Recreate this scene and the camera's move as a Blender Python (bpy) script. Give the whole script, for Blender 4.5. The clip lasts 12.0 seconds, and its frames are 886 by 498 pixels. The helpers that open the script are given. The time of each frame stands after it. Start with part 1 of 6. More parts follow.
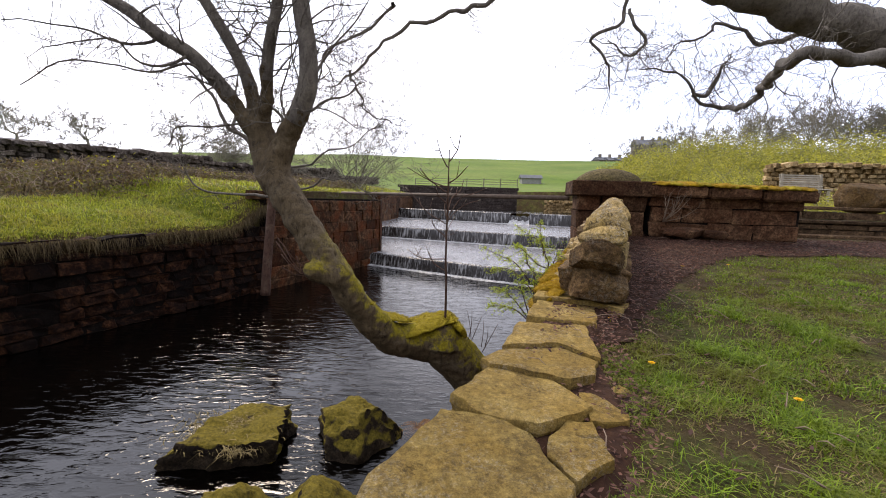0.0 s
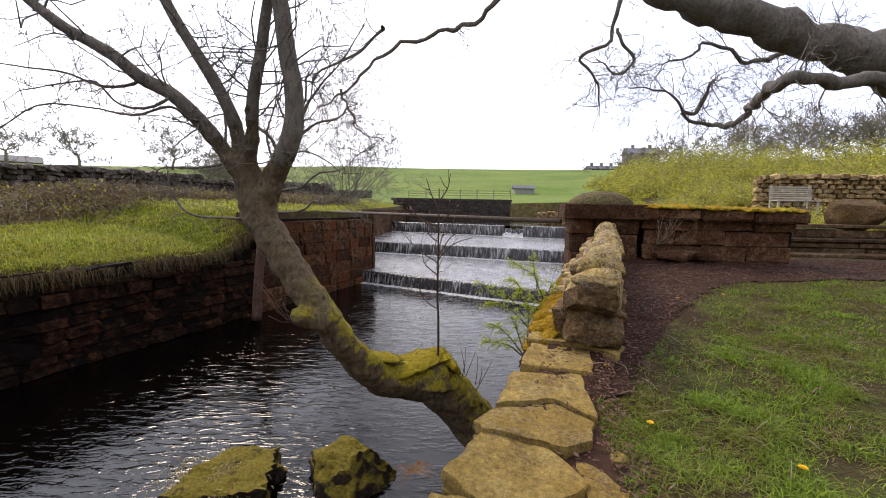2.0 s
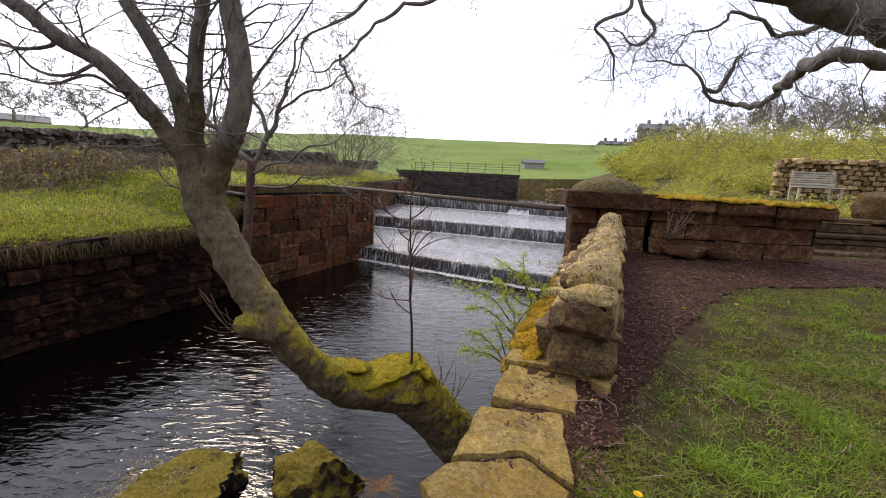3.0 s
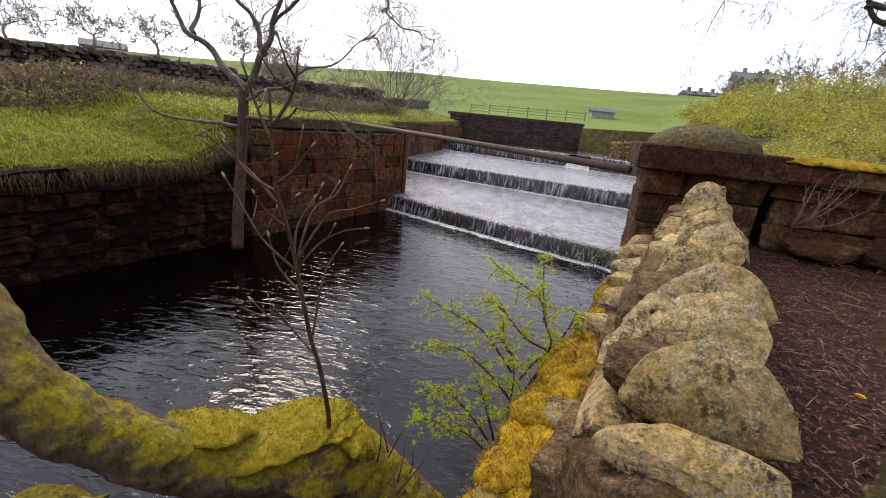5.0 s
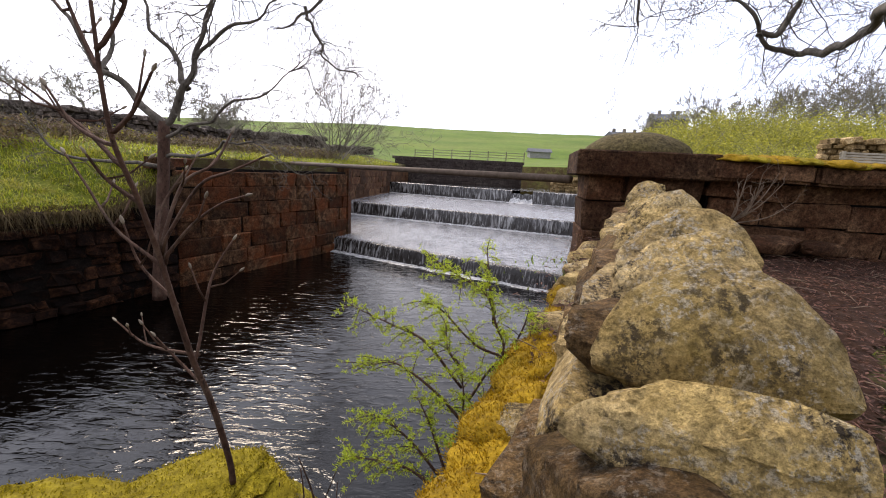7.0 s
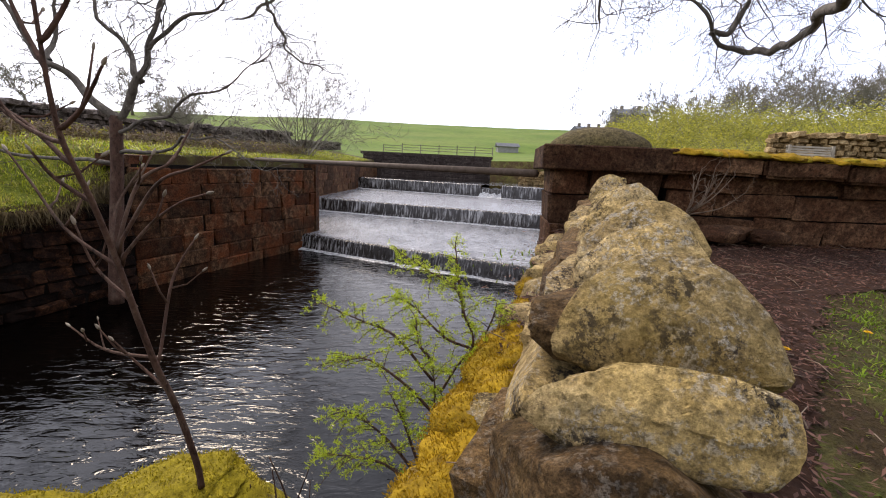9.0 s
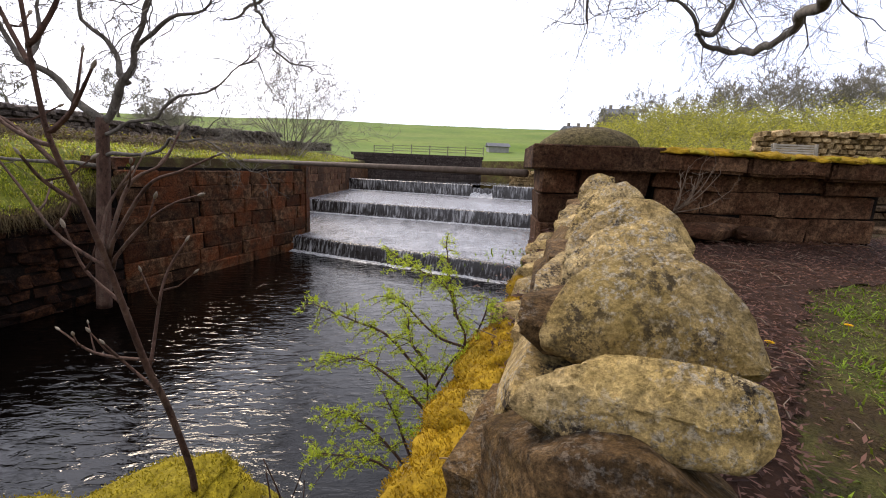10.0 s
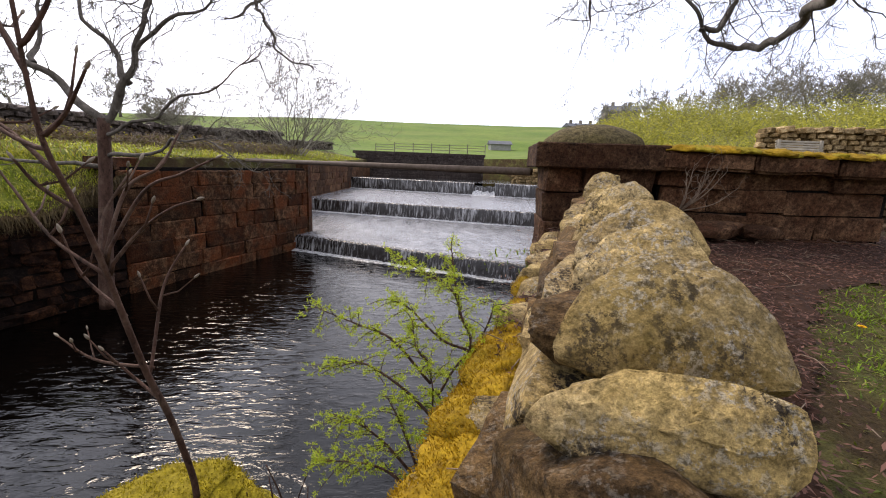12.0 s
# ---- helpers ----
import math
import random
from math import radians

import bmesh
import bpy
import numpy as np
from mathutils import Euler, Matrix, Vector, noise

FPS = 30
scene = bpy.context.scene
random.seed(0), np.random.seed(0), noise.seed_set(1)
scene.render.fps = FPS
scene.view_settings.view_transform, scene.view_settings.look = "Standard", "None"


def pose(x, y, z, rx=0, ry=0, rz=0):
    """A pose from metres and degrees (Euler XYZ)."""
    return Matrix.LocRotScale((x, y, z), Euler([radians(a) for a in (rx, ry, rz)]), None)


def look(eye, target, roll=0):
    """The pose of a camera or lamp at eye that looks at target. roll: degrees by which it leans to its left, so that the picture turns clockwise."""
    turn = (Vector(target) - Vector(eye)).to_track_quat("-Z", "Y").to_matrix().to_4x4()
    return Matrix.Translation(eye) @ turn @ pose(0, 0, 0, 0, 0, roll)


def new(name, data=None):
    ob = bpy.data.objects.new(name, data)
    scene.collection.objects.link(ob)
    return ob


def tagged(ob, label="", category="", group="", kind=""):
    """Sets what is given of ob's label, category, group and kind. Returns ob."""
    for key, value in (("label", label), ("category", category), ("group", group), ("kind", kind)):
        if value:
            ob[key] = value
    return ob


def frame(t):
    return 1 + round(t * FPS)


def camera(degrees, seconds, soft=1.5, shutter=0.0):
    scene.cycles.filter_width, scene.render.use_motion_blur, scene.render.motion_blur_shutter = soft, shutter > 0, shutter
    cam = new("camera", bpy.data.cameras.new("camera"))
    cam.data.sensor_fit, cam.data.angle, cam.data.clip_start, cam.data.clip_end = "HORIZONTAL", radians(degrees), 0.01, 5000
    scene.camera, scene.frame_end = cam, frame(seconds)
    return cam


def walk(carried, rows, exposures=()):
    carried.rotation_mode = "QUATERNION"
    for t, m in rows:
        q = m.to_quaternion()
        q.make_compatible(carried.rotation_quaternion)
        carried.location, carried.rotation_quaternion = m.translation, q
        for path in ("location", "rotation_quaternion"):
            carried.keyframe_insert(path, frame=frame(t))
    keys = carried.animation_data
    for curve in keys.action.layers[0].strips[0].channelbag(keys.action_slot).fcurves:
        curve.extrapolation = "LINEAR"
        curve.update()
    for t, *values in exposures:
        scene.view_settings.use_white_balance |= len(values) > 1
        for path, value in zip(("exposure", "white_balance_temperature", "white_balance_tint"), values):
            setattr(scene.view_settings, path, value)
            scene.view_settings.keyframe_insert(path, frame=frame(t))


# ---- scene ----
cam = camera(93.5, 12.0, soft=1.0)
PATH = [
    (0, (0.057, 0.103, 0.901), (0.044, 2.088, 0.66), 1.9),
    (0.5, (0.051, 0.126, 0.896), (0.034, 2.105, 0.604), 1.0),
    (1, (0.053, 0.133, 0.893), (0.027, 2.109, 0.588), 1.1),
    (1.5, (0.046, 0.155, 0.94), (0.016, 2.136, 0.666), 0.5),
    (2, (0.079, 0.203, 1.142), (0.091, 2.193, 0.947), 1.1),
    (2.5, (0.118, 0.385, 1.267), (0.143, 2.367, 0.998), 0.8),
    (2.7, (0.195, 0.495, 1.293), (0.221, 2.473, 1.001), 2.0),
    (4.3, (0.697, 1.842, 1.339), (0.476, 3.765, 0.835), 2.9),
    (4.5, (0.709, 2.053, 1.282), (0.491, 3.971, 0.759), 4.4),
    (5, (0.766, 2.392, 1.269), (0.524, 4.288, 0.678), 5.8),
    (5.5, (0.807, 2.617, 1.125), (0.711, 4.531, 0.552), 5.9),
    (6, (0.835, 2.64, 0.987), (0.712, 4.58, 0.515), 2.1),
    (6.5, (0.844, 2.636, 0.981), (0.802, 4.584, 0.528), 1.8),
    (7, (0.862, 2.642, 0.983), (0.82, 4.608, 0.615), 3.2),
    (9, (0.872, 2.626, 0.986), (0.97, 4.586, 0.602), 2.8),
    (9.5, (0.874, 2.615, 0.986), (0.997, 4.575, 0.605), 2.7),
    (10, (0.874, 2.609, 0.986), (1.011, 4.568, 0.605), 2.4),
    (10.5, (0.873, 2.612, 0.983), (1.021, 4.569, 0.596), 2.0),
    (11, (0.871, 2.614, 0.982), (1.016, 4.57, 0.592), 1.6),
    (11.5, (0.874, 2.613, 0.981), (1.016, 4.568, 0.587), 1.7),
    (12, (0.865, 2.645, 0.995), (0.992, 4.602, 0.605), 2.1),
]
walk(cam, [(t, look(eye, target, roll)) for t, eye, target, roll in PATH], ((0, 0.0, 6850, 17), (12, 0.0, 6850, 17)))


# ---- world, sun ----
SUN_AZ, SUN_EL = radians(-33), radians(46)      # ahead and to the left, behind thin cloud
world = bpy.data.worlds.new("sky")
scene.world = world
world.use_nodes = True
wn, wl = world.node_tree.nodes, world.node_tree.links
wn.clear()
w_out, w_bg = wn.new("ShaderNodeOutputWorld"), wn.new("ShaderNodeBackground")
w_sky = wn.new("ShaderNodeTexSky")
w_sky.sky_type, w_sky.sun_disc = "NISHITA", False
w_sky.sun_elevation, w_sky.sun_rotation = SUN_EL, SUN_AZ
w_sky.air_density, w_sky.dust_density = 1.0, 4.0
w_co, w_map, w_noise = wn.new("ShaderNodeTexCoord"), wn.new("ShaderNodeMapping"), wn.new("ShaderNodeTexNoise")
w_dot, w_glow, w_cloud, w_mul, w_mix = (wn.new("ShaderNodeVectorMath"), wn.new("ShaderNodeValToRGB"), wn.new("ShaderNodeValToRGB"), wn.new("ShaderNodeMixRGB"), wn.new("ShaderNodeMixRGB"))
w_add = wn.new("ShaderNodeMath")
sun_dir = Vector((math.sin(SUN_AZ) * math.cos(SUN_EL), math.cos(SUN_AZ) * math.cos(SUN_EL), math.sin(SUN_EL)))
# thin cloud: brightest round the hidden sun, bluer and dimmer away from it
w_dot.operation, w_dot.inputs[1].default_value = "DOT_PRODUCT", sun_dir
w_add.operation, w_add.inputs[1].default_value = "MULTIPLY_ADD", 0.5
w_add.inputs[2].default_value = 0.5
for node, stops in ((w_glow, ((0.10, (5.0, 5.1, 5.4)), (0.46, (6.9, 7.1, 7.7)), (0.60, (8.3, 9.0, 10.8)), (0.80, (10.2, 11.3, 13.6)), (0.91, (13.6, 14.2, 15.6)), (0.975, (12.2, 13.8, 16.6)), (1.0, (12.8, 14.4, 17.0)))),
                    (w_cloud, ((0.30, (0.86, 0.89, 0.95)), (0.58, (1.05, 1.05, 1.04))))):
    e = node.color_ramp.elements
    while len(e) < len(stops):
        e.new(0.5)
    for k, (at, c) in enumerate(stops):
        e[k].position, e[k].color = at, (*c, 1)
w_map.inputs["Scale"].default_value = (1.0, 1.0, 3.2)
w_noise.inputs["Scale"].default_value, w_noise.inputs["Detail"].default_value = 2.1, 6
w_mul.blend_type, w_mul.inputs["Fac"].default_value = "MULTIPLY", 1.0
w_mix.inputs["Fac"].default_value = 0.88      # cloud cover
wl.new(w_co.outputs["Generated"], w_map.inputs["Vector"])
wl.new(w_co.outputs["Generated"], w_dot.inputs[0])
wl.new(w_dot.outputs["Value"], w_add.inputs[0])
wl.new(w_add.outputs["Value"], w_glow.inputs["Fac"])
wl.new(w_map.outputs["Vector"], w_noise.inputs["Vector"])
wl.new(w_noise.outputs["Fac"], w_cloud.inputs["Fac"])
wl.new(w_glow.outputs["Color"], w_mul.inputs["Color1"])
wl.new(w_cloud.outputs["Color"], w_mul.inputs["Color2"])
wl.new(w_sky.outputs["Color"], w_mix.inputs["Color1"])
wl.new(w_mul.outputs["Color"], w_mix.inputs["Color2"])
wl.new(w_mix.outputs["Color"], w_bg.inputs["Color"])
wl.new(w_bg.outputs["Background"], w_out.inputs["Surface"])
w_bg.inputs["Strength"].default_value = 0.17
sun = new("sun", bpy.data.lights.new("sun", "SUN"))
sun.data.energy, sun.data.angle, sun.data.color = 2.6, radians(13), (1.0, 0.88, 0.70)
sun.matrix_world = look(sun_dir * 50, (0, 0, 0))


# ---- node materials ----
def mix(a, b, f):
    return tuple(p + (q - p) * f for p, q in zip(a, b))


class Mat:
    """A node material put together step by step; co is the object's or the world's place in metres."""

    def __init__(self, name, rough=0.8, spec=0.3, world_co=True):
        self.m = bpy.data.materials.new(name)
        self.m.use_nodes = True
        self.n, self.l = self.m.node_tree.nodes, self.m.node_tree.links
        self.b = self.n["Principled BSDF"]
        self.b.inputs["Roughness"].default_value = rough
        self.b.inputs["Specular IOR Level"].default_value = spec
        if world_co:
            self.co = self.n.new("ShaderNodeNewGeometry").outputs["Position"]
        else:
            self.co = self.n.new("ShaderNodeTexCoord").outputs["Object"]

    def set(self, node, **kw):
        for k, v in kw.items():
            node.inputs[k].default_value = v
        return node

    def scaled(self, s):
        q = self.n.new("ShaderNodeMapping")
        q.inputs["Scale"].default_value = s
        self.l.new(self.co, q.inputs["Vector"])
        return q.outputs["Vector"]

    def noise(self, scale, detail=5, rough=0.6, co=None, distort=0.0):
        q = self.set(self.n.new("ShaderNodeTexNoise"), Scale=scale, Detail=detail, Roughness=rough, Distortion=distort)
        self.l.new(co or self.co, q.inputs["Vector"])
        return q.outputs["Fac"]

    def voronoi(self, scale, feature="F1", co=None):
        q = self.n.new("ShaderNodeTexVoronoi")
        q.feature = feature
        q.inputs["Scale"].default_value = scale
        self.l.new(co or self.co, q.inputs["Vector"])
        return q.outputs["Distance"]

    def ramp(self, fac, *stops):
        q = self.n.new("ShaderNodeValToRGB")
        e = q.color_ramp.elements
        while len(e) < len(stops):
            e.new(0.5)
        for i, (p, c) in enumerate(stops):
            e[i].position = p
            e[i].color = (*c, 1) if isinstance(c, tuple) else (c, c, c, 1)
        self.l.new(fac, q.inputs["Fac"])
        return q.outputs["Color"]

    def blend(self, fac, a, b, mode="MIX"):
        q = self.n.new("ShaderNodeMixRGB")
        q.blend_type = mode
        for key, v in (("Fac", fac), ("Color1", a), ("Color2", b)):
            if isinstance(v, (int, float)):
                q.inputs[key].default_value = v if key == "Fac" else (v, v, v, 1)
            elif isinstance(v, tuple):
                q.inputs[key].default_value = (*v, 1)
            else:
                self.l.new(v, q.inputs[key])
        return q.outputs["Color"]

    def math(self, op, a, b=0.0):
        q = self.n.new("ShaderNodeMath")
        q.operation = op
        for i, v in enumerate((a, b)):
            if isinstance(v, (int, float)):
                q.inputs[i].default_value = v
            else:
                self.l.new(v, q.inputs[i])
        return q.outputs["Value"]

    def random(self):
        return self.n.new("ShaderNodeObjectInfo").outputs["Random"]

    def island(self):
        return self.n.new("ShaderNodeNewGeometry").outputs["Random Per Island"]

    def upward(self):
        s = self.n.new("ShaderNodeSeparateXYZ")
        self.l.new(self.n.new("ShaderNodeNewGeometry").outputs["Normal"], s.inputs["Vector"])
        return s.outputs["Z"]

    def height(self):
        s = self.n.new("ShaderNodeSeparateXYZ")
        self.l.new(self.n.new("ShaderNodeNewGeometry").outputs["Position"], s.inputs["Vector"])
        return s.outputs["Z"]

    def color(self, c):
        if isinstance(c, tuple):
            self.b.inputs["Base Color"].default_value = (*c, 1)
        else:
            self.l.new(c, self.b.inputs["Base Color"])
        return self

    def rough(self, v):
        self.l.new(v, self.b.inputs["Roughness"])
        return self

    def bump(self, h, strength=0.5, distance=0.01):
        q = self.set(self.n.new("ShaderNodeBump"), Strength=strength, Distance=distance)
        self.l.new(h, q.inputs["Height"])
        last = self.b.inputs["Normal"].links
        if last:
            self.l.new(last[0].from_socket, q.inputs["Normal"])
        self.l.new(q.outputs["Normal"], self.b.inputs["Normal"])
        return self


def stone_mat(name, low, high, stain, moss=0.0, lichen=0.0, rough=0.85, moss_col=((0.10, 0.085, 0.008), (0.20, 0.15, 0.015)), vary=0.5, grain=0.9):
    """Gritty sandstone: broad stains, mottling, sharp grain, pits; lichen and moss where asked for."""
    m = Mat(name, rough, 0.10)
    big, mid, grit, fine = m.noise(1.9, 5, 0.6), m.noise(8, 8, 0.72), m.noise(34, 6, 0.75), m.noise(150, 3, 0.8)
    c = m.ramp(mid, (0.30, mix((0, 0, 0), low, 0.75)), (0.46, low), (0.66, high))
    c = m.blend(m.math("MULTIPLY", m.ramp(big, (0.44, 0.0), (0.62, 1.0)), 0.8), c, stain)
    c = m.blend(grain, c, m.ramp(grit, (0.32, 0.06), (0.5, 0.5), (0.68, 0.92)), "OVERLAY")
    c = m.blend(0.75 * grain, c, m.ramp(fine, (0.32, 0.12), (0.7, 0.9)), "OVERLAY")
    crack = m.ramp(m.noise(5.5, 7, 0.8, m.scaled((1, 1, 2.6)), 0.6), (0.34, 0.0), (0.39, 1.0))
    c = m.blend(1.0, c, m.blend(0.6, 1.0, crack), "MULTIPLY")
    c = m.blend(1.0, c, m.ramp(m.random(), (0.0, 1.0 - vary), (0.5, 1.0), (1.0, 1.0 + 0.6 * vary)), "MULTIPLY")
    if lichen:
        f = m.ramp(m.noise(5.2, 5, 0.7), (0.48, 0.0), (0.58, 1.0))
        speck = m.ramp(m.noise(62, 4, 0.75), (0.50, 0.0), (0.56, 1.0))
        c = m.blend(m.math("MULTIPLY", m.math("MULTIPLY", f, speck), 0.62 * lichen), c, m.ramp(fine, (0.4, (0.13, 0.12, 0.10)), (0.55, (0.50, 0.48, 0.42))))
        f = m.ramp(m.noise(6.5, 6, 0.75, m.scaled((1.3, 0.8, 1.0))), (0.51, 0.0), (0.57, 1.0))
        dark = m.ramp(m.noise(58, 5, 0.8), (0.45, 0.0), (0.53, 1.0))
        c = m.blend(m.math("MULTIPLY", m.math("MULTIPLY", f, dark), 0.95 * lichen), c, (0.034, 0.027, 0.022))
        f = m.ramp(m.noise(2.7, 6, 0.75, m.scaled((0.9, 1.2, 1.1))), (0.50, 0.0), (0.66, 1.0))
        c = m.blend(m.math("MULTIPLY", f, 0.32 * lichen), c, (0.30, 0.205, 0.040))
    if moss:
        f = m.math("MULTIPLY", m.ramp(m.math("ADD", m.upward(), m.math("MULTIPLY", m.noise(11, 5, 0.75), 0.7)), (0.85, 0.0), (1.15, 1.0)), m.ramp(m.noise(4.2, 6, 0.7), (0.62 - 0.4 * moss, 0.0), (0.72 - 0.4 * moss, 1.0)))
        c = m.blend(f, c, m.ramp(m.noise(38, 4, 0.7), (0.3, moss_col[0]), (0.7, moss_col[1])))
    m.color(c)
    m.bump(mid, 1.0, 0.035).bump(grit, 1.0, 0.013).bump(fine, 0.6, 0.003).bump(crack, 0.5, 0.008)
    return m.m


# sandstone weathered brown, black with damp low down on the channel's walls
SLAB = stone_mat("flagstone", (0.22, 0.148, 0.043), (0.33, 0.238, 0.078), (0.235, 0.150, 0.036), lichen=0.35, vary=0.22, grain=0.52)
COPE = stone_mat("gritstone", (0.295, 0.212, 0.098), (0.48, 0.370, 0.190), (0.37, 0.260, 0.096), lichen=1.0, vary=0.35, grain=0.75)
BROWNSTONE = stone_mat("brown_gritstone", (0.095, 0.056, 0.025), (0.21, 0.132, 0.060), (0.10, 0.060, 0.022), lichen=0.3, vary=0.3)
DARKSTONE = stone_mat("dark_gritstone", (0.072, 0.037, 0.020), (0.205, 0.116, 0.062), (0.060, 0.024, 0.011), vary=0.55)
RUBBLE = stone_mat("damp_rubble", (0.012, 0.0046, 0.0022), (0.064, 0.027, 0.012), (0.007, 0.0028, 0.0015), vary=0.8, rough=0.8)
ASHLAR = stone_mat("ashlar_stone", (0.036, 0.018, 0.009), (0.150, 0.082, 0.042), (0.105, 0.030, 0.009), vary=0.55, rough=0.8)
PALESTONE = stone_mat("pale_rubble", (0.31, 0.215, 0.105), (0.56, 0.43, 0.23), (0.22, 0.145, 0.06), vary=0.5)
STEPSTONE = stone_mat("step_slab", (0.075, 0.046, 0.025), (0.19, 0.125, 0.070), (0.06, 0.036, 0.018), vary=0.4)
FIELDSTONE = stone_mat("field_wall_stone", (0.11, 0.092, 0.082), (0.26, 0.225, 0.20), (0.07, 0.055, 0.042), vary=0.6)
DAMSTONE = stone_mat("grey_damp_stone", (0.045, 0.036, 0.032), (0.115, 0.094, 0.085), (0.04, 0.03, 0.026), vary=0.3)
MOSSROCK = stone_mat("mossy_rock", (0.014, 0.010, 0.007), (0.055, 0.040, 0.024), (0.030, 0.021, 0.010), moss=0.75, vary=0.2, moss_col=((0.050, 0.042, 0.006), (0.19, 0.145, 0.020)))
MORTAR = stone_mat("dark_joint", (0.006, 0.004, 0.003), (0.016, 0.011, 0.008), (0.005, 0.004, 0.003), vary=0.0)


def water_mat(name, wave, gloss=0.5, rough=0.03, froth_sheen=0.0):
    """Peaty water with short wavelets on a level surface; the last argument adds pale streaks, part aerated water, part
    painted sky sheen.
    """
    m = Mat(name, rough, gloss)
    m.color((0.0011, 0.0008, 0.0006))
    if froth_sheen:
        streak = m.noise(1.0, 6, 0.7, m.scaled((2.6, 0.8, 1)), 0.4)
        m.color(m.blend(m.ramp(streak, (0.34, 0.12), (0.62, froth_sheen)), (0.02, 0.02, 0.02), (0.55, 0.55, 0.57)))
    m.b.inputs["IOR"].default_value = 1.33
    m.bump(m.noise(1.1, 3, 0.5, m.scaled((0.8, 1.2, 1))), 0.4, 0.030 * wave)
    crest = m.ramp(m.noise(7.0, 3, 0.5, m.scaled((0.55, 1.5, 1)), 0.6), (0.42, 0.0), (0.52, 0.22), (0.72, 1.0))
    m.bump(crest, 0.8, 0.030 * wave)
    m.bump(m.noise(24, 3, 0.55, m.scaled((0.6, 1.4, 1)), 0.5), 0.6, 0.008 * wave)
    return m.m


def foam_mat():
    m = Mat("white_water", 0.45, 0.4)
    m.color(m.ramp(m.noise(14, 5, 0.7), (0.34, (0.10, 0.10, 0.10)), (0.62, (0.62, 0.62, 0.61))))
    m.bump(m.noise(20, 4), 0.7, 0.03)
    return m.m


def fall_mat():
    """A thin sheet of water that breaks into streaks over black stone."""
    m = Mat("falling_water", 0.25, 0.5)
    streak = m.noise(1.0, 5, 0.7, m.scaled((15, 15, 0.9)))
    patch = m.noise(1.3, 3)
    f = m.ramp(m.math("ADD", streak, m.math("MULTIPLY", patch, 0.35)), (0.67, 0.0), (0.96, 1.0))
    m.color(m.blend(f, (0.014, 0.011, 0.009), (0.55, 0.55, 0.55)))
    m.bump(streak, 0.8, 0.04)
    return m.m


def ground_mat():
    """Turf in greens and straw; bare earth and dead leaves by the walls are laid over it as meshes."""
    m = Mat("turf", 0.9, 0.15)
    big, mid, fine = m.noise(0.55, 4), m.noise(4.5, 6, 0.7), m.noise(60, 3, 0.7)
    c = m.ramp(mid, (0.30, (0.026, 0.022, 0.008)), (0.52, (0.062, 0.062, 0.014)), (0.74, (0.13, 0.11, 0.036)))
    c = m.blend(m.ramp(big, (0.46, 0.0), (0.70, 0.6)), c, (0.11, 0.092, 0.032))
    c = m.blend(m.ramp(m.noise(2.6, 5, 0.65), (0.42, 0.0), (0.58, 0.9)), c, (0.046, 0.028, 0.013))
    c = m.blend(0.5, c, m.ramp(fine, (0.3, 0.2), (0.75, 0.8)), "OVERLAY")
    m.color(c)
    m.bump(mid, 0.8, 0.06).bump(m.noise(26, 5, 0.75), 1.0, 0.03).bump(fine, 1.0, 0.014)
    return m.m


def bank_mat():
    """Lush grass of the far bank, yellower in drifts."""
    m = Mat("bank_turf", 0.9, 0.1)
    c = m.ramp(m.noise(3.5, 6, 0.7), (0.32, (0.050, 0.065, 0.008)), (0.50, (0.115, 0.140, 0.014)), (0.70, (0.19, 0.19, 0.026)))
    c = m.blend(0.5, c, m.ramp(m.noise(40, 4, 0.75), (0.3, 0.15), (0.75, 0.85)), "OVERLAY")
    m.color(c)
    m.bump(m.noise(9, 5, 0.7), 1.0, 0.08).bump(m.noise(45, 3, 0.7), 1.0, 0.02)
    return m.m


def pasture_mat():
    """Close-grazed hill grass, seen from far off."""
    m = Mat("hill_pasture", 0.9, 0.1)
    c = m.ramp(m.noise(0.09, 6, 0.65), (0.34, (0.062, 0.108, 0.012)), (0.64, (0.105, 0.152, 0.022)))
    c = m.blend(m.ramp(m.noise(0.03, 4, 0.6, m.scaled((1.0, 2.2, 1.0))), (0.48, 0.0), (0.70, 0.55)), c, (0.15, 0.165, 0.042))
    c = m.blend(0.4, c, m.ramp(m.noise(1.2, 5, 0.75), (0.3, 0.2), (0.7, 0.8)), "OVERLAY")
    m.color(c)
    return m.m


def plain_noise(name, low, high, scale=8, rough=0.85, bump=0.02, fine=70, spec=0.2):
    m = Mat(name, rough, spec)
    n = m.noise(scale, 6, 0.65)
    c = m.ramp(n, (0.3, low), (0.7, high))
    c = m.blend(0.4, c, m.ramp(m.noise(fine, 3), (0.3, 0.25), (0.75, 0.8)), "OVERLAY")
    m.color(m.blend(1.0, c, m.ramp(m.random(), (0, 0.8), (1, 1.2)), "MULTIPLY"))
    m.bump(n, 0.6, bump)
    return m.m


